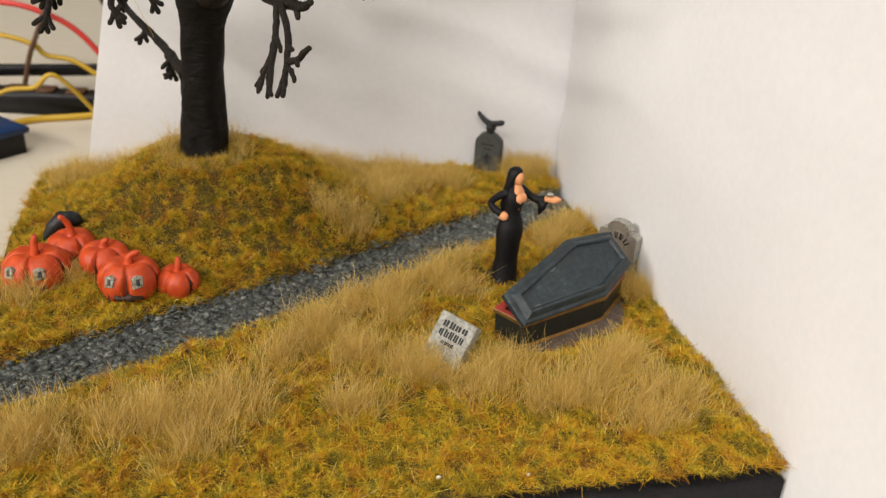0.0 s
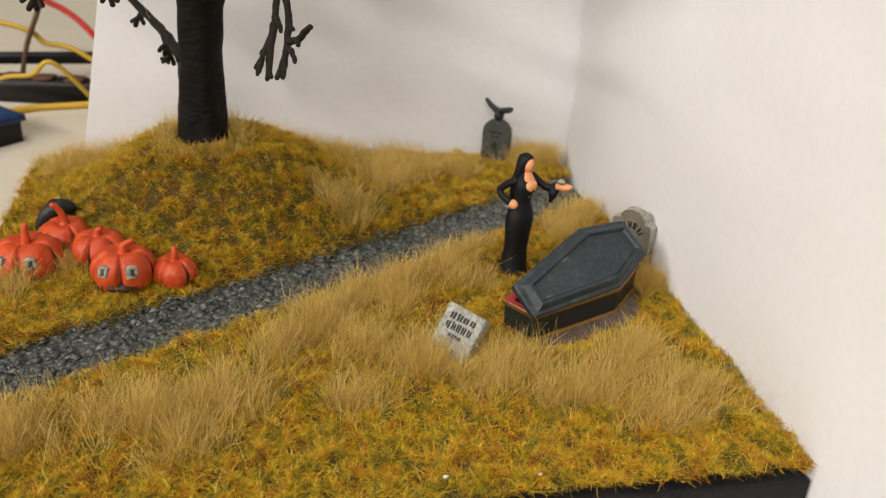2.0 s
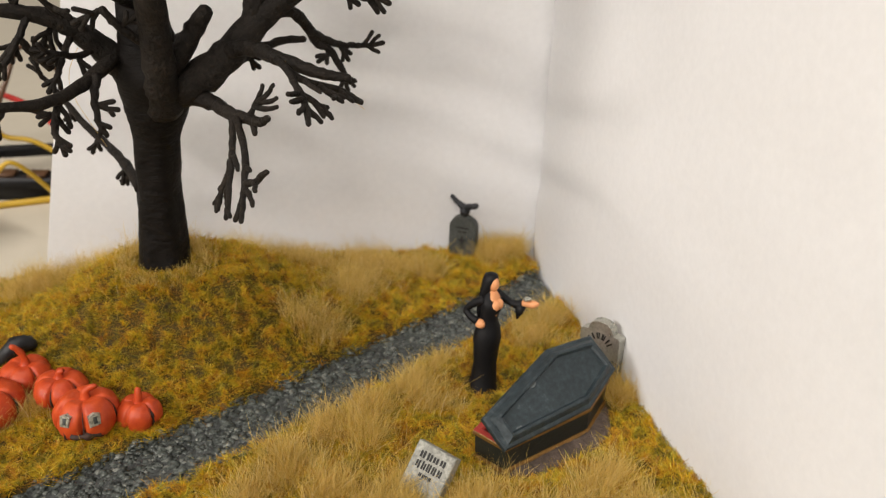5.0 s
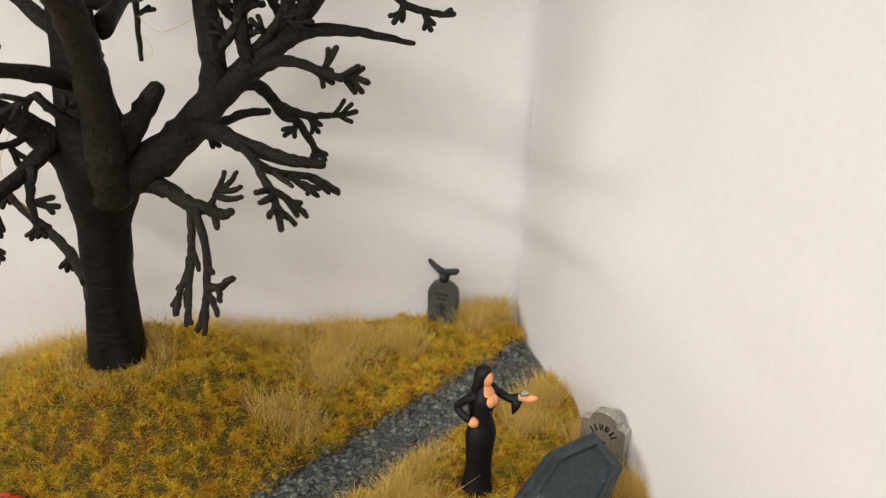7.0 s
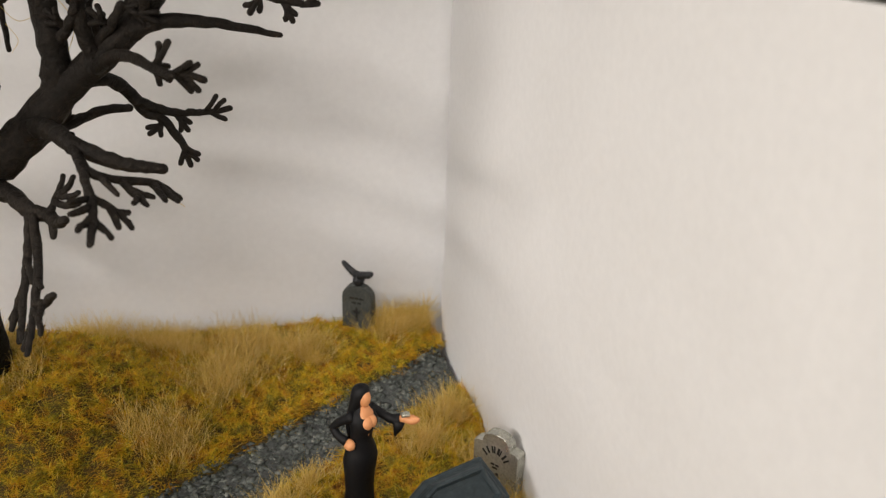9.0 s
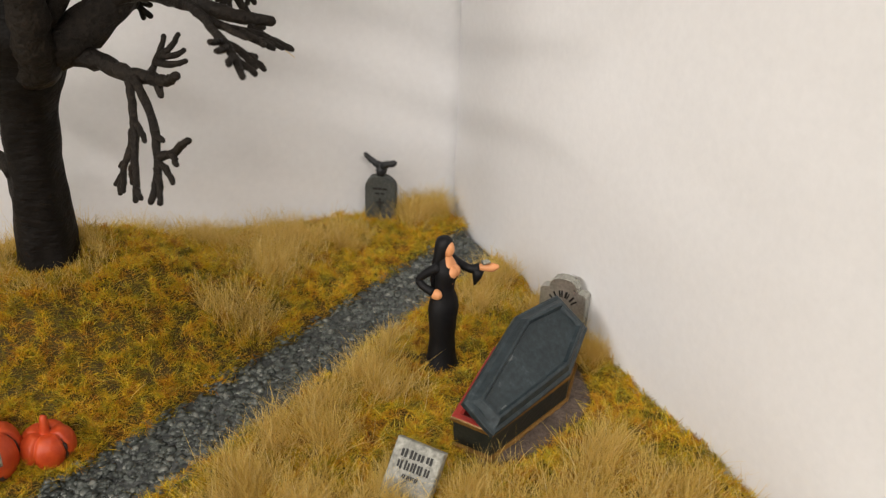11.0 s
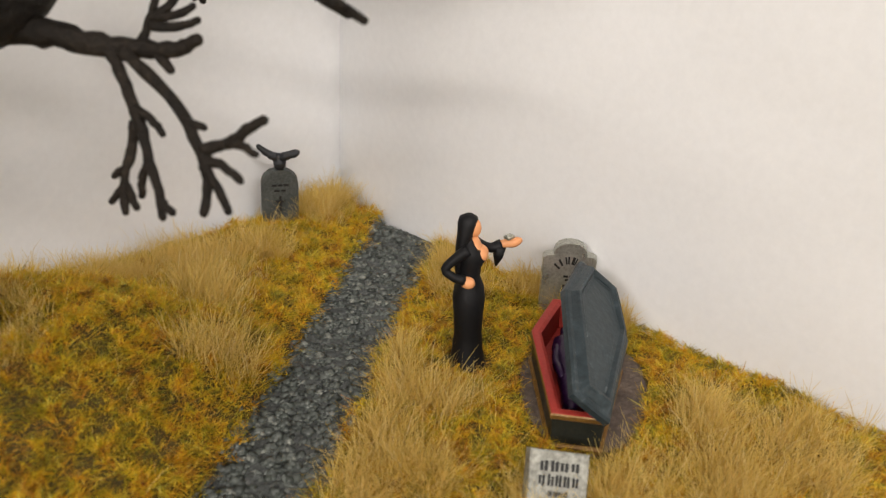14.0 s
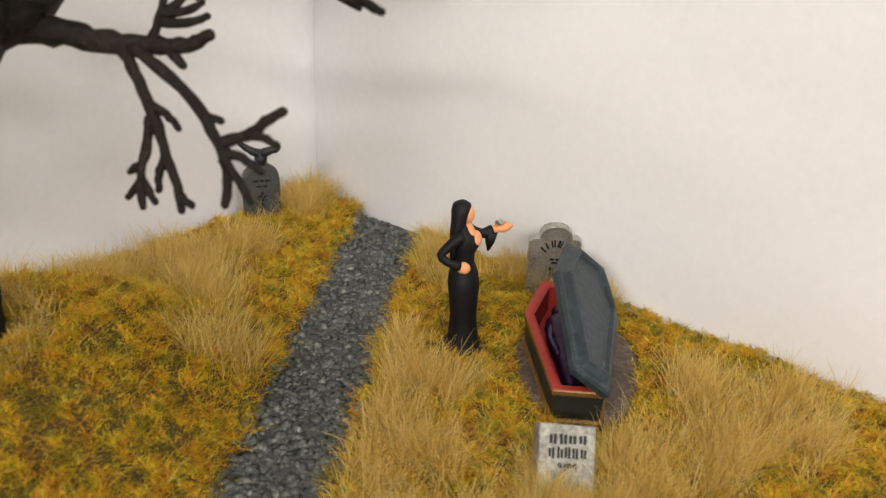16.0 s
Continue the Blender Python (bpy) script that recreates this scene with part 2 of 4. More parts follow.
def land(x, y):
    """Height of the ground: a mound under the tree, a low bank on either side of the path."""
    x, y = np.asarray(x, float), np.asarray(y, float)
    far = np.sqrt(((x + 66.5) / np.where(x < -66.5, 19.5, 21)) ** 2 + ((y + 24) / np.where(y < -24, 14, 17)) ** 2)
    mound = 13.0 / (1 + far ** 4.2)
    rough = 0.35 * np.sin(x * 0.45 + 1.3) * np.sin(y * 0.38) + 0.25 * np.sin(x * 0.9 + y * 0.7)
    d = way_distance(x, y) + 0.5 * np.sin(x * 0.6) + 0.35 * np.sin(y * 1.1 + x * 0.4)
    bank = np.clip((d - 4.7) / 1.6, 0, 1)
    grave = np.clip(1.25 - np.sqrt(((x + 15.5) / 14) ** 2 + ((y + 61) / 11) ** 2), 0, 0.25) * 4
    return bank * (0.9 + (mound + rough) * np.clip((d - 4.3) / 6, 0, 1)) * (1 - 0.6 * grave)


def height(x, y):
    return float(land(np.array([x]), np.array([y]))[0])


def grid_mesh(name, xs, ys, zs, mat):
    nx, ny = len(xs), len(ys)
    gx, gy = np.meshgrid(xs, ys)
    verts = np.stack([gx, gy, zs], -1).reshape(-1, 3) * MM
    i = np.arange(nx * ny).reshape(ny, nx)
    faces = np.stack([i[:-1, :-1], i[:-1, 1:], i[1:, 1:], i[1:, :-1]], -1).reshape(-1, 4)
    data = bpy.data.meshes.new(name)
    data.from_pydata(verts.tolist(), [], faces.tolist())
    data.materials.append(mat)
    data.polygons.foreach_set("use_smooth", [True] * len(data.polygons))
    return new(name, data)


# ---- setting: room, table, paper screens ----
room = thing("room", (0, 0, 0), "dim room with plain grey-brown painted walls", "room")
tagged(room, kind="structure")
bm = bmesh.new()
box(bm, -1540, 1540, -1540, 1540, -800, -760)
tagged(part("floor", bm, ROOM, room, smooth=False), kind="structure")
bm = bmesh.new()
box(bm, -1540, 1540, -1540, 1540, 1800, 1840)
tagged(part("ceiling", bm, ROOM, room, smooth=False), kind="structure")
for side, (x0, x1, y0, y1) in {"wall_north": (-1540, 1540, 1500, 1540), "wall_south": (-1540, 1540, -1540, -1500), "wall_east": (1500, 1540, -1500, 1500), "wall_west": (-1540, -1500, -1500, 1500)}.items():
    bm = bmesh.new()
    box(bm, x0, x1, y0, y1, -760, 1800)
    tagged(part(side, bm, ROOM, room, smooth=False), kind="structure")

table = thing("table", (0, 0, -12), "cream laminate tabletop under the model landscape", "table")
bm = bmesh.new()
box(bm, -900, 40, -600, 800, -25, 0, 1.5)
part("tabletop", bm, TABLE, table)
for x, y in ((-860, -560), (5, -560), (-860, 760), (5, 760)):
    bm = bmesh.new()
    box(bm, x - 20, x + 20, y - 20, y + 20, -748, -25)
    part("leg", bm, PLASTIC, table)


def sheet(name, a, b, lean_a, lean_b, tall_a, tall_b, seed, parent, hug=0.0):
    """A standing leaf of paper from plan point a to b, slightly wavy and creased."""
    n, k = 100, 54
    bm = bmesh.new()
    ax, ay = a
    dx, dy = b[0] - ax, b[1] - ay
    length = math.hypot(dx, dy)
    nx, ny = -dy / length, dx / length
    rows = []
    for side in (0.0, 0.12):
        grid = []
        for j in range(k + 1):
            row = []
            for i in range(n + 1):
                u, v = i / n, j / k
                tall = tall_a + (tall_b - tall_a) * u
                along = u + (lean_a * (1 - u) + lean_b * u) * v / length
                w = 1.2 * noise.noise(Vector((u * 2.2 + seed, v * 2.0, seed))) * min(1, 5 * u) + 0.16 * noise.noise(Vector((u * 9, v * 8, seed + 4))) + 0.8 * max(0, 0.14 - abs(noise.noise(Vector((u * 3.1 + v, v * 2.3 - u, seed + 9))))) * 4 * abs(noise.noise(Vector((u * 5, v * 5, seed))))
                w = w * min(1, 12 * u) * (0.15 + 0.85 * min(1, 2.2 * v)) + side + hug * (1 - math.exp(-u * length / 9)) + 0.9 * noise.noise(Vector((seed, v * 13, 2))) * math.exp(-u * 38) * min(1, u * 60)
                row.append(bm.verts.new((ax + dx * along + nx * w, ay + dy * along + ny * w, -12 + (tall + 12) * v)))
            grid.append(row)
        rows.append(grid)
    for g in rows:
        for j in range(k):
            for i in range(n):
                bm.faces.new((g[j][i], g[j][i + 1], g[j + 1][i + 1], g[j + 1][i]))
    f, g = rows

    def rim(*corners):
        bm.faces.new([bm.verts.new(v.co) for v in corners])

    for i in range(n):
        rim(f[k][i], f[k][i + 1], g[k][i + 1], g[k][i])
    for j in range(k):
        rim(f[j][n], f[j + 1][n], g[j + 1][n], g[j][n])
    return part(name, bm, PAPER, parent)


screen = thing("paper_screen", (0, 0, 0), "folded white paper sheet standing behind the model landscape", "paper")
sheet("back_leaf", (5.5, 3), (-94.5, 3), 0, -19, 68, 92, 1.7, screen)
sheet("side_leaf", (5.5, 3), (5.5, -190), 0, 0, 67.2, 83.4, 8.3, screen, -4.85)

# ---- the model landscape: board, ground, path ----
board = thing("landscape_board", (0, 0, -12), "square black painted board carrying the model landscape", "board")
bm = bmesh.new()
slab(bm, [(-100, -100), (0.4, -100), (0.4, 0.3), (-100, 0.3)], 0, 11.6, 0.5)
part("board", bm, RIM, board)
gx, gy = np.linspace(-99.6, 0, 230), np.linspace(-99.6, 0, 230)
mx, my = np.meshgrid(gx, gy)
tagged(grid_mesh("ground", gx, gy, land(mx, my), SOIL), "brown painted soil of the model landscape with a mound under the tree", "ground", kind="structure")

# ---- tree ----
rng = random.Random(5)
tree = thing("tree", (-68, -28, 0), "bare black-brown model tree with gnarled branches on the grassy mound", "tree")


def T(*pts):
    """Places given from the board's corner, as seen from the tree's foot."""
    return [(x + 68, y + 28, z) for x, y, z in pts]


def fingers(bm, at, ahead, size, count, spread, flat=None):
    """A hand of blunt twigs: a middle one that carries on and others that leave it on either side."""
    at, ahead = Vector(at), Vector(ahead).normalized()
    side = ahead.cross(Vector(flat or (0, 1, 0.2))).normalized()
    size *= 1.3
    r = 0.41

    def twig(start, way, long, thick):
        mid = start + way * long * 0.5 + Vector((rng.uniform(-1, 1), rng.uniform(-1, 1), rng.uniform(-1, 1))) * 0.08 * long
        end = start + way * long
        tube(bm, [start - way * 0.3, mid, end - way * 0.4, end - way * 0.15, end], [thick, thick * 0.9, thick * 0.95, thick * 0.8, thick * 0.35], 8, 0.08, rng)

    twig(at, ahead, size, r)
    for i in range(count - 1):
        u = (i + 0.6) / count
        turn = (-1) ** i * (0.30 * spread + rng.uniform(0.1, 0.35))
        way = (ahead * math.cos(turn) + side * math.sin(turn) + Vector((0, rng.uniform(-0.25, 0.25), 0))).normalized()
        twig(at + ahead * size * (0.05 + 0.62 * u), way, size * (0.72 - 0.3 * u), r * 0.92)


def branch(name, pts, r0, r1, ends=(), parent=None, steps=5):
    """A knotty limb through pts with finger twigs; ends: (share along it, direction, size, count, spread)."""
    bm = bmesh.new()
    line = smooth_line(T(*pts), steps)
    n = len(line)
    radii = [(r0 + (r1 - r0) * (i / (n - 1)) ** 0.8) * (1 + 0.07 * math.sin(i * 2.1 + r0 * 9)) for i in range(n)]
    line = [p + Vector((rng.uniform(-0.1, 0.1), rng.uniform(-0.1, 0.1), rng.uniform(-0.08, 0.08))) * min(1, i) for i, p in enumerate(line)]
    tip = (line[-1] - line[-2]).normalized() * r1
    tube(bm, line + [line[-1] + tip * 0.5, line[-1] + tip * 0.85], radii + [r1 * 0.85, r1 * 0.4], 10, 0.08, rng)
    for share, way, size, count, spread in ends:
        fingers(bm, line[min(n - 1, int(share * (n - 1)))], way, size, count, spread)
    return part(name, bm, BARK, parent or tree)


def spray(name, lines, r, parent=None):
    """A fan of blunt twigs: the first line is its stem, the others leave it."""
    bm = bmesh.new()
    for k, pts in enumerate(lines):
        line = smooth_line(T(*pts), 4)
        n = len(line)
        line = [p + Vector((rng.uniform(-0.07, 0.07), rng.uniform(-0.07, 0.07), rng.uniform(-0.05, 0.05))) for p in line]
        thick = r if k == 0 else r * 0.78
        radii = [thick * (1.12 - 0.34 * i / (n - 1)) * (1 + rng.uniform(-0.1, 0.1)) for i in range(n)]
        end = (line[-1] - line[-2]).normalized() * thick
        tube(bm, line + [line[-1] + end * 0.45, line[-1] + end * 0.7], radii + [radii[-1] * 0.75, radii[-1] * 0.3], 8, 0.07, rng)
    return part(name, bm, BARK, parent or tree)


bm = bmesh.new()
rows = []
line = [(-68.9, -24, 8), (-68.8, -24, 12), (-68.7, -24.2, 16), (-68.5, -24.5, 22), (-68.2, -25, 29), (-67.8, -26, 36), (-67.5, -27, 41), (-67.3, -27.6, 46), (-67.6, -28, 50), (-68, -28, 56), (-68.2, -27.5, 64), (-67.6, -27, 74), (-67, -27, 84)]
radii = [4.5, 4.3, 3.95, 3.65, 3.4, 3.5, 4.5, 5.5, 4.3, 3.1, 2.6, 2.2, 1.5]
line, fine_r = smooth_line(T(*line), 6), np.interp(np.linspace(0, 12, 73), range(13), radii)
for i, p in enumerate(line):
    ring = []
    for k in range(30):
        a = 2 * math.pi * k / 30
        d = Vector((math.cos(a), math.sin(a), 0))
        r = fine_r[i] * (1 + 0.05 * math.sin(5 * a + p.z * 0.05) + 0.10 * noise.noise(Vector((d.x * 1.6, d.y * 1.6, p.z * 0.22))) + 0.05 * noise.noise(Vector((d.x * 3, d.y * 3, p.z * 1.6))))
        if p.z < 17:
            r += max(0, math.sin(4 * a + 0.6)) * 0.07 * (17 - p.z)
        ring.append(p + d * r)
    rows.append(ring)
loft(bm, rows)
part("trunk", bm, TRUNK_BARK, tree, "thick black-brown trunk with ringed bark")

R, U, D, L = (1, 0, 0), (0.2, 0, 1), (0.1, 0, -1), (-1, 0, 0.1)
branch("branch", [(-67, -28.5, 43), (-62, -30, 45), (-57, -30, 48.8), (-52, -30, 53.8), (-47, -31, 58.2), (-42, -32, 63.2), (-38, -33, 69), (-36, -34, 76)], 3.35, 0.85, [(1, U, 4, 4, 1.4)])
branch("branch", [(-53.2, -30, 52), (-52.2, -30, 57), (-52.6, -30, 64), (-53, -30, 72), (-50, -30, 82)], 2.0, 1.1, [(1, U, 5, 4, 1.4)])
branch("branch", [(-47.5, -31, 57.5), (-48.6, -32, 62), (-48.2, -33, 68), (-46, -34, 76)], 1.2, 0.6, [(0.8, U, 4, 4, 1.6), (0.5, (0.7, 0, 0.7), 3, 3, 1.2)])
branch("branch", [(-44, -31, 61), (-42.5, -30, 66), (-43.5, -29, 72), (-42, -28, 78)], 1.1, 0.6, [(0.6, (0.6, 0, 0.6), 3.4, 4, 1.8), (0.35, (-0.6, 0, 0.7), 3, 3, 1.4)])
branch("branch_stub", [(-65.5, -30.5, 46.5), (-63, -31, 50), (-61, -31, 52.8), (-59.3, -31, 55.2)], 2.0, 1.15)
# low limb with the hanging twigs
branch("branch", [(-66, -28.5, 43), (-62.5, -30.2, 43.3), (-58.9, -32.9, 42.8), (-56.8, -36.4, 42.2), (-54.4, -38.6, 42.0), (-53, -41.4, 42.3), (-52.1, -43.1, 43.4)], 1.6, 0.52)
spray("twig", [[(-54, -39.4, 42.3), (-53.7, -41.5, 40.7)], [(-54.2, -38.2, 42.4), (-53.2, -38.2, 44.2), (-52.2, -38, 46.6)], [(-53.2, -38.2, 44.2), (-51.8, -39.4, 45.6), (-50.9, -40, 47.1)], [(-53.0, -38.4, 44.4), (-51.4, -40, 44.8), (-50.6, -40.6, 45.4)], [(-53.5, -38.6, 43.8), (-51.9, -40.6, 43.9), (-50.6, -41.2, 44.4)]], 0.5)
spray("hanging_branch", [[(-56.6, -37.2, 42.0), (-56.7, -39, 40.2), (-57, -41.1, 37.7), (-57.5, -43, 35), (-58, -45, 32.2), (-58.4, -46, 30.4)], [(-57, -41, 38), (-56.6, -42.6, 37.4), (-56.4, -43.7, 36.4)], [(-57.8, -43.4, 34), (-58.2, -43, 32.6), (-58.2, -42.8, 31.2)], [(-58.2, -45.4, 31.6), (-57.8, -46.6, 30.8)]], 0.5)
spray("twig", [[(-57.2, -41.2, 37), (-57.6, -41.1, 35.1), (-58.8, -41.4, 32.6), (-59.7, -42.4, 30)], [(-58.5, -41.2, 33.3), (-59.1, -40.2, 32.4)], [(-59, -41.6, 32), (-59.9, -40.8, 30.5)], [(-59, -41.8, 32), (-59.4, -43.8, 30.8)]], 0.46)
spray("hanging_branch", [[(-56, -38, 42), (-55.9, -39.8, 41.3), (-55.3, -44.5, 38.8), (-55.7, -47.6, 36.2), (-56.2, -49.4, 34), (-57.2, -50.1, 31.8)], [(-55.4, -46, 37.8), (-54.9, -47.4, 37.6)], [(-56, -48.6, 34.9), (-56.2, -50.8, 33.6), (-56.5, -52.4, 32.4)], [(-55.8, -48.2, 35.4), (-55.2, -50.2, 35.2), (-54.9, -52, 34.4)]], 0.52)
spray("twig", [[(-55.7, -47.8, 35.9), (-54.3, -49.9, 36.9), (-53.6, -51.4, 38.2), (-53, -52.6, 39.2)], [(-54.4, -49.8, 36.8), (-54.5, -51.8, 37.2), (-54.6, -53.6, 37)]], 0.48)
# middle limbs
branch("branch", [(-57.5, -30.2, 48.6), (-55.2, -32, 50.4), (-53, -35.5, 51), (-50.2, -41, 51), (-47, -43.5, 50.2), (-44, -44, 49.4), (-41.3, -44, 48.7)], 1.5, 0.6)
spray("frond", [[(-50.3, -41.6, 51), (-49.4, -45.6, 50.6), (-48.6, -49.1, 49.4), (-47.9, -53.2, 48.3), (-48, -58.4, 47.2)], [(-48.5, -51.4, 48.9), (-50, -53.4, 49.5)], [(-48.3, -52.9, 48.6), (-49.8, -55.3, 49)], [(-48.1, -54.6, 48.1), (-49.1, -57.2, 48.2)], [(-48.3, -50.6, 48.9), (-46, -51.4, 47.4), (-44.9, -50.8, 46.8)], [(-46.4, -51.4, 47.6), (-45.7, -53.9, 46.7)], [(-45.7, -51.3, 47.2), (-44.5, -52.9, 46.1)], [(-47.9, -54.4, 48), (-46.3, -56.2, 46.7)]], 0.52)
spray("frond", [[(-49.8, -43.4, 50.8), (-48.4, -46.6, 49.9), (-45.7, -46.1, 48.7), (-42.1, -44, 47.1), (-39.8, -46.2, 46.1)], [(-47.4, -46.8, 49.5), (-45.7, -50.4, 48.8)], [(-45.4, -46.3, 48.5), (-43.9, -49.5, 48), (-44.1, -51.6, 48.2)], [(-44.4, -48.4, 48.2), (-42.4, -48.3, 47.3)], [(-44, -49.2, 48.1), (-42.9, -51, 47.6)], [(-42.5, -44, 47.2), (-41.2, -48.1, 46.8)], [(-41.6, -44.6, 46.9), (-40, -47.6, 46.3)]], 0.5)
branch("branch", [(-51, -30, 54.5), (-47.5, -28, 54.8), (-45, -26, 52.6), (-43.3, -25, 49.6), (-41, -24.5, 48), (-38.8, -24, 44)], 1.1, 0.5, [(0.98, (0.25, 0, -1), 2.8, 4, 1.8), (0.8, (-0.7, 0, -0.6), 2.2, 3, 1.3)])
branch("branch", [(-44.6, -26, 51.8), (-42, -25, 50), (-39, -24, 48.8), (-36.5, -23.4, 48.6)], 0.75, 0.45, [(1, (1, 0, 0.1), 3.2, 4, 1.7), (0.6, (0.5, 0, -0.9), 2.4, 3, 1.0)])
branch("branch", [(-56, -29, 47.5), (-52.5, -26, 48.6), (-48.5, -24, 49.6), (-45, -24, 49.8)], 0.8, 0.5, [(0.3, (0.5, 0, 0.8), 2.2, 3, 1.3), (0.2, (0.6, 0, -0.6), 2.2, 3, 1.3)])
branch("branch", [(-47.6, -32, 57.2), (-44.5, -38, 60), (-42, -43, 60.2), (-39.4, -47, 59.8)], 0.9, 0.45, [(0.7, (0.8, 0, -0.6), 2.6, 3, 1.2), (0.95, (0.9, 0, -0.2), 3.2, 5, 1.8), (0.8, (0.5, 0, 0.8), 2.6, 2, 0.8)])
branch("branch", [(-43.6, -32, 61), (-40.5, -33, 62.3), (-36, -32.4, 62.2), (-31, -31.4, 61), (-26.4, -30.6, 59.8)], 1.25, 0.32)
branch("branch", [(-39, -33.5, 67), (-35.6, -35, 71.2), (-32.2, -35, 72), (-30.8, -35, 68.5), (-29.4, -35, 66), (-26.5, -35, 64.8), (-24.3, -35, 64.3)], 0.9, 0.4, [(0.72, (-0.5, 0, -0.8), 2.2, 3, 1.2), (0.85, (0.4, 0, -1), 2.2, 3, 0.9), (1, (1, 0, 0), 1.6, 2, 1.2)])
branch("twig", [(-33, -35, 72), (-30, -35, 72.4), (-28.6, -35, 71)], 0.7, 0.4, [(1, (0.8, 0, -0.4), 2.6, 4, 1.6)])
# left side and crown
branch("branch", [(-66.5, -28, 43.5), (-70, -28.5, 46), (-73.5, -29.5, 50), (-77, -31, 53.4), (-82, -33, 55.8), (-90, -36, 57)], 2.9, 0.7, [(0.7, (-0.5, 0, -0.9), 4, 4, 1.5), (1, L, 4, 4, 1.6), (0.85, U, 3, 3, 1.3)])
branch("branch", [(-71, -25, 27.5), (-73, -20, 29), (-76, -16, 31.5), (-79.4, -14, 34.5), (-82.5, -12, 38.5), (-85, -12, 42)], 0.95, 0.4, [(0.25, (-0.2, 0, -0.9), 2.6, 3, 0.9), (0.5, (-0.4, 0, -0.8), 2.4, 3, 1.1), (0.75, (-0.3, 0, -0.9), 2.2, 3, 1.2), (1, (-0.4, 0, 1), 2.6, 3, 1.2)])
branch("twig", [(-74, -18, 29.8), (-74.2, -14, 26.5), (-73.8, -11, 24), (-73.4, -10, 22.4)], 0.5, 0.4, [(0.6, (-0.6, 0, -0.6), 1.6, 3, 1.2)])
branch("branch", [(-72, -30, 49), (-76, -38, 47), (-80, -44, 46.5), (-86, -48, 47), (-94, -50, 45)], 1.15, 0.45, [(0.4, (-0.2, 0, -1), 4, 4, 1.5), (0.7, (-0.5, 0, -0.9), 4, 4, 1.5), (1, L, 4, 4, 1.5)])
branch("branch", [(-74, -36, 48), (-74.3, -38.5, 45.5), (-74, -40, 43)], 0.7, 0.4, [(0.6, (0.9, 0, -0.3), 2.6, 3, 1.2), (1, (0.4, 0, -0.9), 2.0, 3, 1.4)])
branch("branch", [(-66, -29, 55), (-70, -36, 58.5), (-75, -42, 61), (-82, -48, 62), (-92, -52, 63)], 1.3, 0.5, [(0.5, (-0.6, 0, 0.8), 4, 4, 1.5), (0.8, (-0.5, 0, -0.9), 4, 4, 1.5), (1, L, 4, 4, 1.5)])
branch("branch", [(-66, -27, 58), (-71, -24, 62), (-76, -22, 67), (-80, -21, 75)], 1.4, 0.6, [(0.6, (-0.9, 0, 0.3), 4, 4, 1.5), (1, U, 4, 4, 1.5)])
branch("branch", [(-66, -29.5, 41), (-66, -32.5, 46), (-66, -35.5, 53), (-66.2, -40, 61), (-67, -46, 68), (-69, -53, 75), (-71, -58, 81), (-72, -62, 90)], 2.7, 1.2, [(0.85, (-0.8, 0, 0.5), 4, 4, 1.5), (1, (0.3, 0, 0.9), 4, 4, 1.5)])
branch("branch", [(-65, -26, 62), (-62.5, -16, 64), (-60.5, -8, 63), (-59.5, -4, 63)], 1.5, 0.7, [(0.7, (0.3, 0, 1), 3, 3, 1.2), (1, (0.9, 0, 0.5), 3.4, 4, 1.2)])
branch("twig", [(-61, -7, 62.5), (-61.2, -5, 58), (-61.1, -4.5, 53)], 0.5, 0.36, [(0.3, (0.8, 0, 0.2), 2.2, 2, 1.0)])
branch("branch", [(-65.5, -29, 66), (-60, -34, 70), (-55, -38, 74), (-50, -42, 80)], 1.4, 0.6, [(0.6, (0.7, 0, 0.6), 4, 4, 1.5), (1, U, 4, 4, 1.5)])

for pts, way in (([(-77, -31, 53.2), (-78, -33, 50.5), (-79, -34.5, 48)], (-0.5, 0, -0.8)), ([(-82, -33, 55.6), (-83, -35.5, 53), (-84.5, -37, 50.5)], (-0.7, 0, -0.6)), ([(-78, -41, 46.7), (-78.8, -42.6, 44.5), (-79, -43.4, 42.4)], (0.3, 0, -0.9)),
                 ([(-84, -46.8, 46.8), (-85.4, -48.4, 44.6), (-86, -49, 42.8)], (-0.4, 0, -0.9)), ([(-77, -31, 53.6), (-79, -33, 56.5), (-81, -34, 59)], (-0.5, 0, 0.8)), ([(-74, -30, 50.4), (-76.4, -33, 50), (-78.6, -36, 51)], (-0.9, 0, 0.2))):
    branch("twig", pts, 0.55, 0.4, [(1, way, 2.6, 4, 1.5), (0.5, (way[2], 0, way[0]), 2.2, 2, 1.2)])
for x, y, z, way in ((-49, -33, 64, (0.6, 0, 0.8)), (-45, -28, 67, (-0.5, 0, 0.9)), (-41, -36, 68, (0.2, 0, 1)), (-52, -26, 67, (-0.7, 0, 0.6)), (-47, -36, 71, (0.8, 0, 0.5)), (-55, -32, 70, (-0.8, 0, 0.4)), (-72, -38, 57, (-0.9, 0, -0.4)), (-78, -34, 66, (-0.3, 0, 0.9)), (-84, -30, 52, (-0.6, 0, -0.7)), (-44, -34, 64.5, (0.7, 0, -0.4)), (-39, -30, 71, (-0.4, 0, 0.9)), (-58, -14, 68, (0.8, 0, 0.3)), (-48, -26, 61.5, (-0.2, 0, 1))):
    branch("twig", [(x - way[0] * 5, y + 3, z - 5), (x - way[0] * 2, y + 1, z - 2.4), (x, y, z)], 0.7, 0.5, [(1, way, 3.4, 4, 1.5), (0.5, (-way[0], 0, 0.6), 2.4, 3, 1.3)])

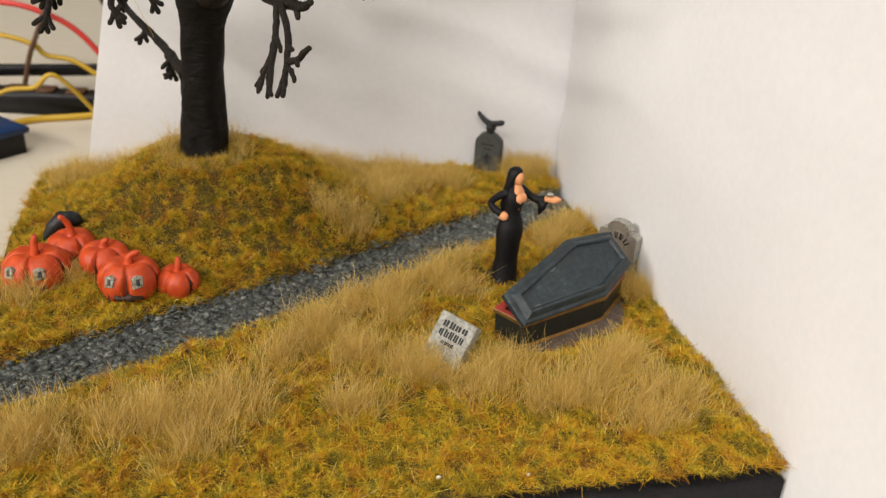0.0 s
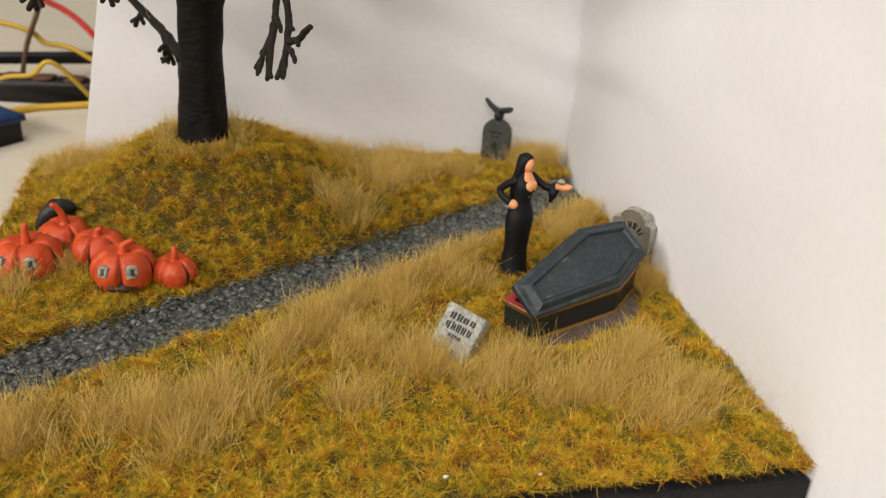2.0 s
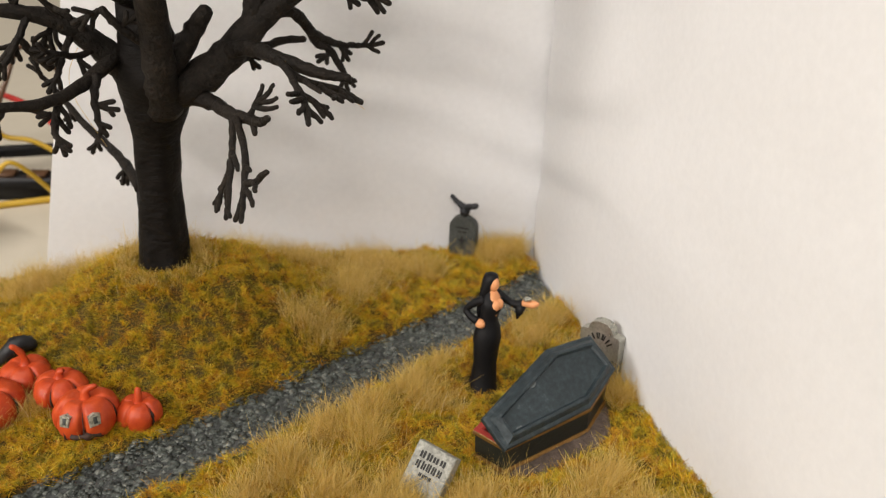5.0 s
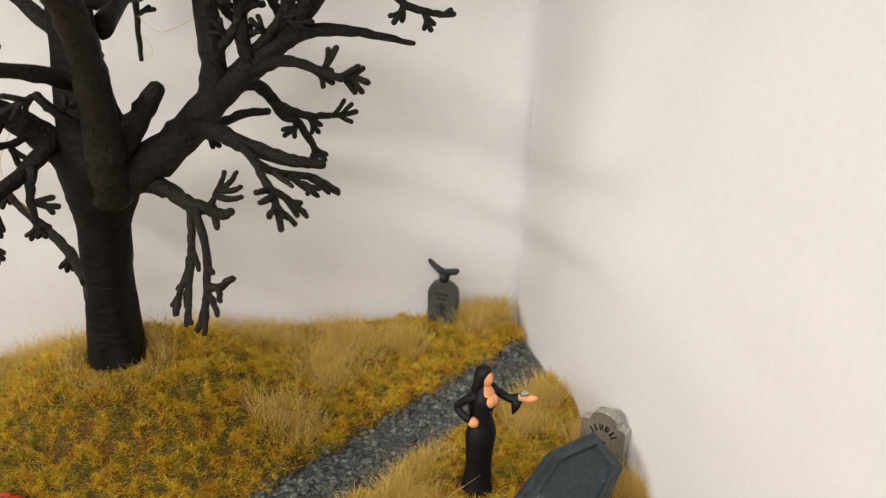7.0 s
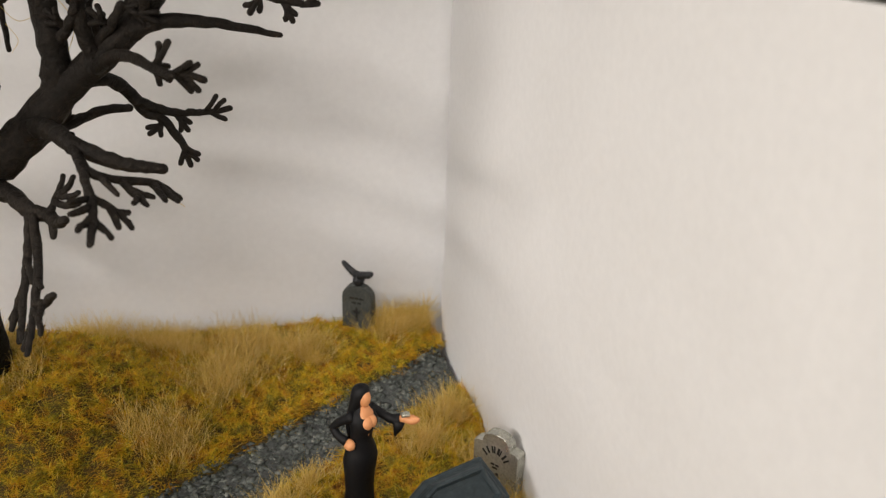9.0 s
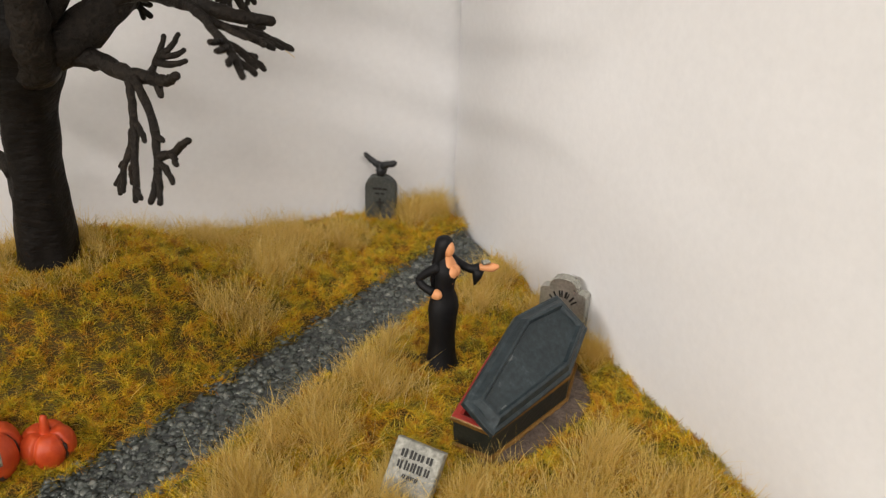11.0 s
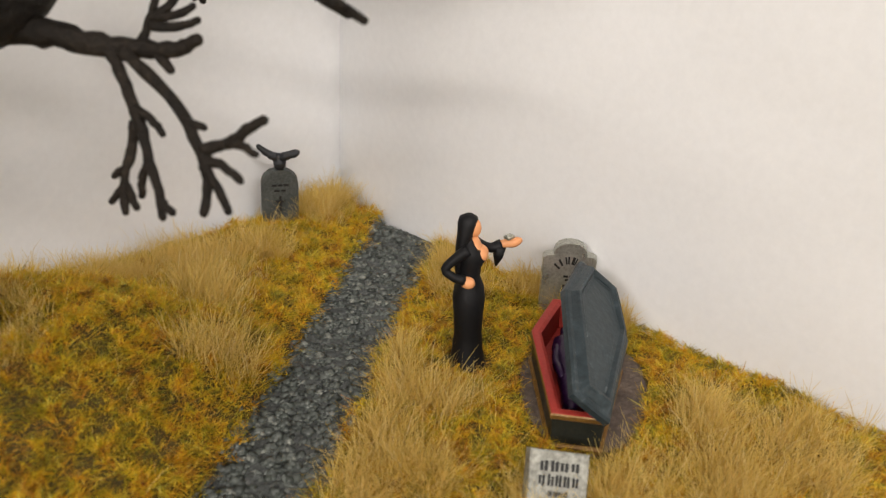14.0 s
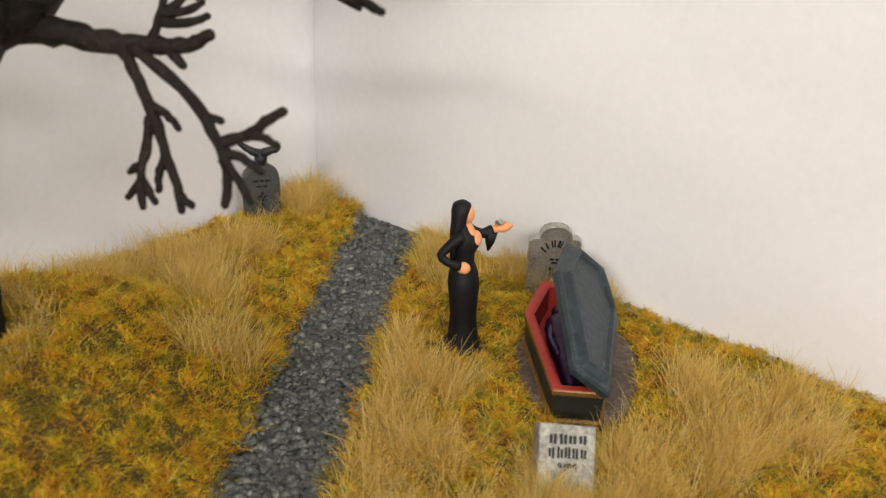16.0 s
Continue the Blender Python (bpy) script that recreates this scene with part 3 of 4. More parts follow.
# the crown above: limbs that carry on, fork and end in twigs
# Out of view; added to throw a broad soft shade on the paper corner.
for x, y, z, dx, dy in ((-67, -27, 83, -6, 4), (-67, -27, 83, 9, -6), (-50, -30, 82, 4, 6), (-50, -30, 82, -7, -7), (-36, -34, 77, 5, -5), (-46, -34, 76, 3, 7), (-42, -28, 78, 8, 5), (-80, -21, 75, -8, 6), (-72, -62, 90, -3, -7), (-50, -42, 80, 6, -9), (-67, -27, 80, -12, -9), (-67, -27, 78, 3, 13)):
    tall = rng.uniform(22, 32)
    pts = [(x, y, z), (x + dx * 0.4, y + dy * 0.4, z + tall * 0.35), (x + dx * 0.9, y + dy * 0.8, z + tall * 0.7), (x + dx * 1.5, y + dy * 1.5, z + tall)]
    twigs = [(u, (dx * k + 2, dy, 9 * v), 5, 5, 1.6) for u, k, v in ((0.3, -1, 1), (0.5, 1.5, 0.7), (0.7, -1.2, 0.8), (0.85, 1.3, 0.9), (1, 0.4, 1.4))]
    branch("branch", pts, 1.3, 0.55, twigs)
    branch("twig", [pts[1], (x + dy * 0.8, y - dx * 0.8, z + tall * 0.6), (x + dy * 1.5, y - dx * 1.3, z + tall * 0.8)], 0.8, 0.45, [(0.5, (dy, -dx, 3), 5, 5, 1.6), (1, (dy, -dx, 8), 5, 5, 1.6)])

for pts in ([(-61, -8, 60), (-58, -12, 58.5), (-53, -20, 62)], [(-60.8, -6, 57), (-59.4, -7, 55), (-60.6, -6, 53)], [(-52, -30, 66), (-49.6, -30, 62), (-51, -30, 58), (-52.6, -30, 56)], [(-41.5, -46, 46.8), (-40.4, -46, 46), (-39.3, -46, 45)], [(-76, -30, 52), (-79, -26, 44), (-76, -18, 32)]):
    bm = bmesh.new()
    line = smooth_line(T(*pts), 8)
    tube(bm, line, [0.035] * len(line), 5)
    part("glue_thread", bm, STRAW, tree, "fine stray glue thread")

# ---- gravestones ----


def arch(w, h, shoulder=0.0, top=0.0):
    """Half outline points of a headstone with a rounded top, w wide and h high."""
    pts = [(-w / 2, 0), (w / 2, 0)]
    if shoulder:
        pts += [(w / 2, h - top * 1.0), (w / 2 - shoulder * 0.3, h - top * 0.86), (w / 2 - shoulder, h - top * 0.8)]
        for i in range(9):
            a = math.pi * i / 8
            pts.append(((w / 2 - shoulder) * math.cos(a), h - top * 0.7 + top * 0.7 * math.sin(a)))
        pts += [(-w / 2 + shoulder, h - top * 0.8), (-w / 2 + shoulder * 0.3, h - top * 0.86), (-w / 2, h - top)]
    else:
        for i in range(13):
            a = math.pi * i / 12
            pts.append((w / 2 * math.cos(a), h - top + top * math.sin(a)))
    return pts


def headstone(name, outline, thick, mat, parent):
    """A slab standing in the x-z plane, its face towards -y, with softened edges."""
    bm = bmesh.new()
    slab(bm, outline, -thick / 2, thick / 2, 0.28)
    bm.transform(Matrix(((1, 0, 0, 0), (0, 0, -1, 0), (0, 1, 0, 0), (0, 0, 0, 1))))
    for v in bm.verts:
        v.co += 0.07 * Vector(noise.noise_vector(v.co * 1.3))
    return part(name, bm, mat, parent, smooth=False)


def bars(parent, mat, rows, y, name="lettering"):
    """Unreadable lettering as strokes: rows of (x, z, width, height, lean)."""
    for x, z, w, h, lean in rows:
        bm = bmesh.new()
        box(bm, -w / 2, w / 2, -0.05, 0.05, -h / 2, h / 2)
        bm.transform(pose(x, y, z, 0, lean, 0))
        part(name, bm, mat, parent, smooth=False)


grave = thing("headstone", (-2.3, -50.1, 0.6), "metallic grey headstone with scrolled top at the coffin's head", "gravestone", "gravestones", turn=-51.5)
headstone("slab", arch(7.0, 10.5, 1.3, 2.3), 1.6, METAL_STONE, grave)
bars(grave, INK, [(1.9 * math.sin(a), 6.1 + 1.9 * math.cos(a), w, 1.05, 45 * a) for a, w in ((-1.05, 0.26), (-0.66, 0.26), (-0.26, 0.2), (-0.08, 0.2), (0.24, 0.34), (0.42, 0.16), (0.78, 0.3), (1.1, 0.24))], -0.81)
bars(grave, INK, [(-0.35, 5.6, 0.6, 0.3, 0), (0.35, 5.6, 0.5, 0.3, 0), (0, 5.1, 0.8, 0.28, 0), (-0.5, 4.2, 0.3, 0.4, 0), (0.4, 4.2, 0.4, 0.4, 0)], -0.81)

slanted = thing("leaning_gravestone", (-37.3, -73.3, 0.0), "weathered square grey gravestone leaning back in dry grass", "gravestone", "gravestones", turn=-46.0, tilt=(-37.0, 7.0))
headstone("slab", [(-2.95, -0.5), (2.95, -0.5), (2.9, 7.9), (-2.9, 8.0)], 1.9, STONE, slanted)
marks = []
for z, h, count, step in ((6.5, 0.95, 4, 1.0), (5.15, 1.0, 5, 0.8), (3.95, 0.5, 4, 0.5)):
    for i in range(count):
        mid = (i - (count - 1) / 2) * step + rng.uniform(-0.05, 0.05)
        marks += [(mid + step * side, z + rng.uniform(-0.05, 0.05), step * 0.3, h * rng.uniform(0.75, 1.1), 0) for side in (-0.23, 0.2)]
bars(slanted, INK, marks, -0.98)

perched = thing("round_headstone", (-12.2, -2.6, 0.8), "dark weathered headstone with rounded top and engraved cross", "gravestone", "gravestones", turn=-34.0)
headstone("slab", arch(5.7, 8.8, 0, 2.5), 1.7, DARK_STONE, perched)
bars(perched, INK, [(-0.9, 6.3, 0.8, 0.35, 0), (0, 6.3, 0.7, 0.35, 0), (0.9, 6.3, 0.8, 0.35, 0), (-0.5, 5.4, 0.8, 0.3, 0), (0.5, 5.4, 0.7, 0.3, 0), (0, 3.2, 0.35, 2.6, 0), (0, 3.6, 1.5, 0.35, 0)], -0.87)

raven = thing("raven_figure", (-12.2, -2.6, 9.5), "small black painted raven figure with raised wings on a headstone", "figurine", turn=-34.0)
bm = bmesh.new()
tube(bm, smooth_line([(0.1, 0, -0.2), (0.1, 0, 0.7), (0, 0, 1.7), (-0.1, -0.2, 2.4)], 4), [0.5, 0.55, 0.6, 0.75, 0.9, 1.0, 1.0, 0.95, 0.8, 0.7, 0.6, 0.5, 0.35], 10, 0.1, rng)
tube(bm, smooth_line([(-0.3, 0, 1.9), (-1.3, 0.3, 2.2), (-2.4, 0.4, 2.9), (-3.2, 0.4, 3.6)], 4), [0.6, 0.6, 0.58, 0.55, 0.52, 0.5, 0.48, 0.46, 0.44, 0.42, 0.4, 0.36, 0.15], 8, 0.12, rng)
tube(bm, smooth_line([(0.3, -0.1, 1.9), (1.3, -0.4, 2.3), (2.4, -0.5, 2.6), (3.1, -0.6, 2.9)], 4), [0.6, 0.62, 0.62, 0.6, 0.58, 0.56, 0.54, 0.55, 0.55, 0.5, 0.44, 0.36, 0.15], 8, 0.12, rng)
for v in bm.verts:
    v.co.z = (v.co.z - 2.2) * 1.15 + 2.2
    v.co.y *= 1.35
tagged(part("raven_mesh", bm, RAVEN, raven))

# ---- coffin ----
AXIS = math.degrees(math.atan2(0.56, 0.83))
coffin = thing("coffin", (-25.7, -67.9, 0.5), "open black model coffin with red lining and shifted blue-grey lid", "coffin", turn=AXIS)


def hexagon(k=0.0):
    """The coffin's plan from foot to head, grown by k."""
    return [(-k, -2.7 - k * 0.8), (15.8, -5.5 - k), (24 + k, -3.2 - k * 0.8), (24 + k, 3.2 + k * 0.8), (15.8, 5.5 + k), (-k, 2.7 + k * 0.8)]


def ring(k, z):
    return [(x, y, z) for x, y in hexagon(k)]


bm = bmesh.new()
loft(bm, [ring(-0.15, 0.55), ring(0.0, 3.9)], True, False)
part("shell", bm, COFFIN, coffin, smooth=False)
bm = bmesh.new()
loft(bm, [ring(0.25, -0.3), ring(0.25, 0.35), ring(0.05, 0.6)], True, True)
part("base_moulding", bm, GOLD, coffin, smooth=False)
bm = bmesh.new()
loft(bm, [ring(0.02, 3.7), ring(0.28, 3.92), ring(0.3, 4.4), ring(0.2, 4.56)], False, False)
part("rim", bm, GOLD, coffin, smooth=False)
bm = bmesh.new()
loft(bm, [ring(0.2, 4.56), ring(0.0, 4.62), ring(-0.6, 4.62), ring(-1.0, 4.4), ring(-1.15, 1.2)], False, True)
part("lining", bm, LINING, coffin, smooth=False)

bm = bmesh.new()
loft(bm, [ring(-1.0, 0.95), ring(-0.9, 0.0), ring(0.1, 0), ring(0.35, 0.15), ring(0.35, 0.85), ring(0.12, 1.1), ring(-0.35, 1.2), ring(-0.9, 1.85), ring(-1.1, 2.05), ring(-1.45, 2.08), ring(-1.8, 1.6), ring(-2.4, 1.55)])
bmesh.ops.subdivide_edges(bm, edges=bm.edges[:], cuts=2)
bmesh.ops.scale(bm, vec=(1, 0.89, 1), verts=bm.verts)
for v in bm.verts:
    v.co += 0.09 * Vector(noise.noise_vector(v.co * 0.7)) + 0.04 * Vector(noise.noise_vector(v.co * 2.1))
lid = part("lid", bm, LID, coffin, "chipped blue-grey lid with raised border", smooth=False)
across = Vector((0, math.cos(radians(39)), math.sin(radians(39))))
along = Vector((1, -0.03, 0.105)).normalized()
across = (across - along * across.dot(along)).normalized()
out = along.cross(across)
lid.matrix_local = Matrix.Translation(Vector((-0.25, -0.6, 5.45)) * MM) @ Matrix((along, across, out)).transposed().to_4x4()

for x0, x1, w, y0, y1 in ((7.0, 8.6, 0.3, 2.15, 2.4), (8.3, 10.4, 0.36, 2.35, 2.7), (10.2, 12.0, 0.34, 2.65, 2.95), (11.8, 13.6, 0.26, 2.9, 3.2), (8.8, 9.9, 0.22, 2.0, 2.2), (16.6, 18.4, 0.16, 3.5, 3.1), (2.6, 3.6, 0.16, -1.1, -1.25), (1.2, 1.5, 0.2, -1.4, 1.2)):
    bm = bmesh.new()
    tube(bm, [(x0 + (x1 - x0) * i / 7, y0 + (y1 - y0) * i / 7 + rng.uniform(-0.07, 0.07), 1.66) for i in range(8)], [0.04] + [w * rng.uniform(0.55, 1.0) for _ in range(6)] + [0.04], 8, 0.25, rng)
    bmesh.ops.scale(bm, vec=(1, 1, 0.4), space=Matrix.Translation((0, 0, -1.66)), verts=bm.verts)
    part("scratch", bm, WORN, lid, "pale worn scratch")

sleeper = thing("lying_figurine", (-25.7, -67.9, 1.9), "dark miniature figurine lying inside the coffin with a purple glow in its paint", "figurine", turn=AXIS)
bm = bmesh.new()
tube(bm, smooth_line([(2.5, 0.2, 0.4), (7, 0.6, 0.7), (12, 0.8, 1.0), (16, 0.8, 1.1), (17.6, 0.8, 0.9)], 4), [0.9, 1.0, 1.1, 1.2, 1.25, 1.3, 1.4, 1.5, 1.6, 1.8, 2.0, 2.1, 2.2, 2.1, 1.7, 1.2, 0.8], 12, 0.08, rng)
tube(bm, smooth_line([(9, 1.6, 1.6), (12, 2.4, 1.6), (15.5, 2.3, 1.6)], 4), [0.5, 0.55, 0.6, 0.6, 0.6, 0.62, 0.65, 0.65, 0.6], 8, 0.08, rng)
blob(bm, (19, 0.9, 1.4), (1.5, 1.3, 1.3))
part("figurine_mesh", bm, SLEEPER, sleeper)

patch = thing("earth_patch", (-15.5, -61.5, 0), "bare brown earth around the coffin", "earth", turn=AXIS)
tagged(patch, kind="stuff")
bm = bmesh.new()
rings = []
for k, r in enumerate((1.0, 0.8, 0.6, 0.4, 0.2)):
    one = []
    for i in range(64):
        a = 2 * math.pi * i / 64
        w = r * (1 + 0.10 * noise.noise(Vector((math.cos(a) * 2, math.sin(a) * 2, 3))))
        x, y = 14.6 * w * math.cos(a), 8.8 * w * math.sin(a) - 0.5
        one.append((x, y, (-0.5 if k == 0 else 0.75) + 0.25 * noise.noise(Vector((x * 0.5, y * 0.5, 1))) + 0.3 * noise.noise(Vector((x * 1.4, y * 1.4, 1)))))
    rings.append(one)
loft(bm, rings)
part("earth", bm, DIRT, patch)

# ---- standing figurine ----
lady = thing("standing_figurine", (-21.2, -49.1, -0.5), "painted miniature figurine in long black dress with one arm held out", "figurine", turn=-58.0)
# local axes: +x ahead of the figure, +y to its left
bm = bmesh.new()


def stack(rows, sides=18, mat=0):
    loft(bm, [[(x + a * math.cos(2 * math.pi * k / sides), y + b * math.sin(2 * math.pi * k / sides), z) for k in range(sides)] for x, y, z, a, b in rows], mat=mat)


stack([(x, y, z, a * (1.14 if z < 13 else 1.06), b * (1.14 if z < 13 else 1.06)) for x, y, z, a, b in ((0.0, -0.1, 0.0, 2.3, 2.55), (0.0, -0.05, 0.7, 2.0, 2.25), (0.0, 0, 2.5, 1.6, 1.85), (0, 0, 5, 1.4, 1.7), (0, 0, 7.5, 1.5, 1.9), (0, 0, 9.3, 1.65, 2.1), (0, 0, 10.6, 1.5, 1.85), (0, 0, 12.0, 1.05, 1.3), (0.1, 0, 13.2, 1.15, 1.45),
       (0.35, 0, 14.4, 1.5, 1.75), (0.15, 0, 15.5, 1.2, 1.75), (0, 0, 16.1, 0.8, 1.2), (0, 0, 16.6, 0.5, 0.55), (0, 0, 17.0, 0.5, 0.5))])
stack([(-1.2, 0, 11.8, 0.4, 1.0), (-1.15, 0, 13.5, 0.55, 1.5), (-0.9, 0, 15.5, 0.75, 1.55), (-0.55, 0, 17.0, 0.95, 1.35), (-0.35, 0, 18.2, 1.15, 1.2), (-0.25, 0, 18.9, 1.05, 1.0), (-0.2, 0, 19.25, 0.5, 0.5)])
blob(bm, (0.35, 0, 17.75), (0.85, 0.75, 1.15), mat=1)
blob(bm, (1.2, 0.3, 14.8), (0.85, 0.85, 0.9), mat=1)
blob(bm, (1.2, -0.3, 14.8), (0.85, 0.85, 0.9), mat=1)
stack([(1.2, 0, 14.0, 0.4, 0.9), (1.05, 0, 15.2, 0.45, 1.25), (0.75, 0, 15.9, 0.45, 1.0), (0.4, 0, 16.8, 0.4, 0.5)], mat=1)
stack([(1.0, 0, 12.3, 0.2, 0.15), (1.05, 0, 13.0, 0.25, 0.25), (1.15, 0, 13.9, 0.3, 0.3)], mat=1)
# right arm, elbow out, fist on the hip
tube(bm, smooth_line([(0, -1.4, 15.7), (-1.3, -2.0, 14.8), (-2.4, -2.4, 13.6), (-1.5, -2.45, 12.8), (-0.3, -2.1, 12.3)], 3), [0.7, 0.66, 0.62, 0.58, 0.54, 0.52, 0.54, 0.52, 0.5, 0.5, 0.52, 0.56, 0.6], 10)
blob(bm, (0.1, -2.05, 12.1), (0.85, 0.65, 0.7), mat=1)
# left arm held out, hanging cuff, open palm
tube(bm, smooth_line([(0, 1.4, 15.7), (0.9, 2.5, 14.7), (2.0, 3.2, 14.1), (3.1, 3.7, 14.3)], 3), [0.72, 0.66, 0.6, 0.56, 0.54, 0.54, 0.58, 0.64, 0.7, 0.74], 10)
tube(bm, [(2.9, 3.6, 14.2), (2.8, 3.5, 13.0), (2.6, 3.3, 11.9)], [0.85, 0.6, 0.12], 8)
tube(bm, smooth_line([(3.0, 3.7, 14.4), (3.8, 4.0, 14.55), (4.6, 4.3, 14.65), (5.4, 4.6, 14.9)], 3), [0.48, 0.48, 0.5, 0.52, 0.58, 0.6, 0.58, 0.5, 0.38, 0.2], 8, mat=1)
for v in bm.verts:
    v.co.x -= 0.048 * v.co.z
    v.co.y += 0.095 * v.co.z
    v.co.x, v.co.y, v.co.z = v.co.x * 1.04, v.co.y * 1.04, v.co.z * 1.03
part("figurine_mesh", bm, [GOWN, SKIN], lady)

candle = thing("tiny_lamp", (-15.0, -49.2, 15.3), "tiny unlit light chip on the figurine's palm", "lamp")
bm = bmesh.new()
box(bm, -0.55, 0.55, -0.4, 0.4, 0, 0.4, 0.1)
part("chip", bm, CHIP, candle)

# ---- pumpkins ----


def pumpkin(at, r, tall, label, turn, eyes=0.0, stem=(0.6, 1.6), squash=1.0, lean=(0, 0)):
    """A hand-modelled clay pumpkin: uneven lobes with carved grooves, a stem, chips for eyes and a cut mouth."""
    ob = thing("pumpkin", (at[0], at[1], height(at[0], at[1]) + at[2] - 0.6), label, "pumpkin", "clay pumpkins", turn=turn, tilt=lean)
    bm = bmesh.new()
    cuts = [-math.pi / 2 + 0.08 + 2 * math.pi * k / 5 + rng.uniform(-0.15, 0.15) * (k > 0) for k in range(5)]

    def lobes(a, h):
        near = min(abs((a - c + math.pi) % (2 * math.pi) - math.pi) for c in cuts)
        return 1.0 - 0.17 * math.exp(-((near / 0.09) ** 2)) - 0.06 * math.exp(-((near / 0.3) ** 2)) + 0.05 * noise.noise(Vector((math.cos(a) * 1.5, math.sin(a) * 1.5, h + at[0])))

    blob(bm, (0, 0, tall * 0.5), (r * squash, r, tall * 0.5), 20, 110, lobes)
    for v in bm.verts:
        d = math.hypot(v.co.x, v.co.y) / r
        if v.co.z > tall * 0.6:
            v.co.z -= 0.20 * tall * max(0, 1 - d * 1.8)
        v.co += 0.14 * Vector(noise.noise_vector(v.co * 0.5))
    part("body", bm, PUMPKIN, ob)
    bm = bmesh.new()
    w, h = stem
    tube(bm, smooth_line([(0, 0, tall * 0.74), (0.1, 0, tall * 0.92 + h * 0.2), (w * 0.6, 0.1, tall * 0.95 + h * 0.7), (w * 1.6, 0.2, tall * 0.95 + h)], 3), [1.05, 0.85, 0.66, 0.58, 0.52, 0.48, 0.46, 0.44, 0.42, 0.3], 9, 0.16, rng)
    part("stem", bm, PUMPKIN, ob)
    for k, c in enumerate(cuts[:2]):
        bm = bmesh.new()
        line, girth = [], []
        for i in range(9):
            z = tall * (0.80 - 0.075 * i)
            g = r * 0.865 * math.sqrt(max(0.02, 1 - ((z - tall / 2) / (tall / 2)) ** 2))
            line.append((g * squash * math.cos(c), g * math.sin(c), z))
            girth.append(0.05 + 0.24 * rng.random() * (i not in (0, 1, 7, 8)))
        tube(bm, line, girth, 6)
        part("groove", bm, PUMPKIN_DARK, ob, "dark wash in a carved groove")
    for k in range(2 if eyes else 0):
        a = math.radians(-90 + (-1, 1)[k] * 27)
        bm = bmesh.new()
        slab(bm, [(-eyes * 0.5, -eyes * 0.6), (eyes * 0.42, -eyes * 0.52), (eyes * 0.5, eyes * 0.45), (0, eyes * 0.62), (-eyes * 0.52, eyes * 0.4)], -0.3, 0.35, 0.14)
        bm.transform(pose(0.9 * r * math.cos(a), 0.9 * r * math.sin(a), tall * 0.68, 0, 0, math.degrees(a) + 90) @ pose(0, 0, 0, 78, 0, 0))
        for v in bm.verts:
            v.co += 0.06 * Vector(noise.noise_vector(v.co * 2.5))
        eye = part("eye", bm, CHIP, ob, "silvery light chip set as an eye", smooth=False)
        bm = bmesh.new()
        slab(bm, [(-eyes * 0.16, -eyes * 0.3), (eyes * 0.16, -eyes * 0.3), (eyes * 0.16, eyes * 0.3), (-eyes * 0.16, eyes * 0.3)], 0.3, 0.42, 0.04)
        bm.transform(pose(0.9 * r * math.cos(a), 0.9 * r * math.sin(a), tall * 0.68, 0, 0, math.degrees(a) + 90) @ pose(0, 0, 0, 78, 0, 0))
        part("lens", bm, DARK_STONE, eye)
    if eyes:
        bm = bmesh.new()
        line = []
        for i in range(13):
            a = math.radians(-90 - 45 + 7.5 * i)
            z = tall * (0.36 + 0.05 * math.sin(i * 2.6 + at[0]) + 0.03 * (-1) ** i - 0.08 * (abs(i - 6) / 6) ** 2)
            g = r * 0.97 * math.sqrt(max(0.05, 1 - ((z - tall / 2) / (tall / 2)) ** 2))
            line.append((g * math.cos(a), g * math.sin(a), z))
        tube(bm, line, [0.1] + [0.3, 0.46, 0.24, 0.5, 0.44, 0.2, 0.46, 0.54, 0.3, 0.44, 0.26] + [0.1], 6, 0.4, rng)
        part("mouth", bm, PUMPKIN_DARK, ob, "dark carved mouth line")
    return ob


pumpkin((-79.2, -50.0, -0.9), 4.55, 7.3, "orange clay pumpkin with chip eyes and carved mouth", -5, 1.6, (1.1, 1.0))
pumpkin((-72.3, -49.8, -1.0), 3.25, 5.4, "small orange clay pumpkin without a face in the grass", 40, 0, (0.3, 1.5))
pumpkin((-83.4, -43.6, -0.7), 3.9, 5.4, "plain orange clay pumpkin with deep grooves", -20, 0, (0.5, 0.6))
pumpkin((-88.9, -38.2, -1.4), 3.9, 5.4, "orange clay pumpkin with a long curled stem", 30, 0, (-0.9, 3.0))
pumpkin((-93.0, -44.9, -0.8), 5.1, 7.2, "large orange clay pumpkin with chip eyes half hidden in grass", -10, 1.6, (0.3, 2.2))

crow = thing("crow_figure", (-90.6, -32.8, 2.4), "black painted bird figure crouching behind the pumpkins", "figurine", turn=20.0)
bm = bmesh.new()
tube(bm, smooth_line([(-3.4, 0, 0.4), (-1.8, 0, 2.4), (0, 0, 3.5), (1.6, 0, 3.3), (2.4, 0, 2.4)], 4), [0.3, 0.6, 0.8, 1.0, 1.2, 1.3, 1.4, 1.45, 1.4, 1.3, 1.2, 1.1, 1.1, 1.0, 0.8, 0.6, 0.25], 10, 0.1, rng)
part("crow_mesh", bm, RAVEN, crow)

# ---- electronics on the table behind ----


def wire(name, pts, r, mat, label):
    ob = thing(name, (-120, 60, -12), label, "wire", "jumper wires")
    bm = bmesh.new()
    line = smooth_line([(x + 120, y - 60, (z + 12) if z > -5 else 0.9) for x, y, z in pts], 10)
    tube(bm, line, [r] * len(line), 8)
    part("insulation", bm, mat, ob)
    return ob


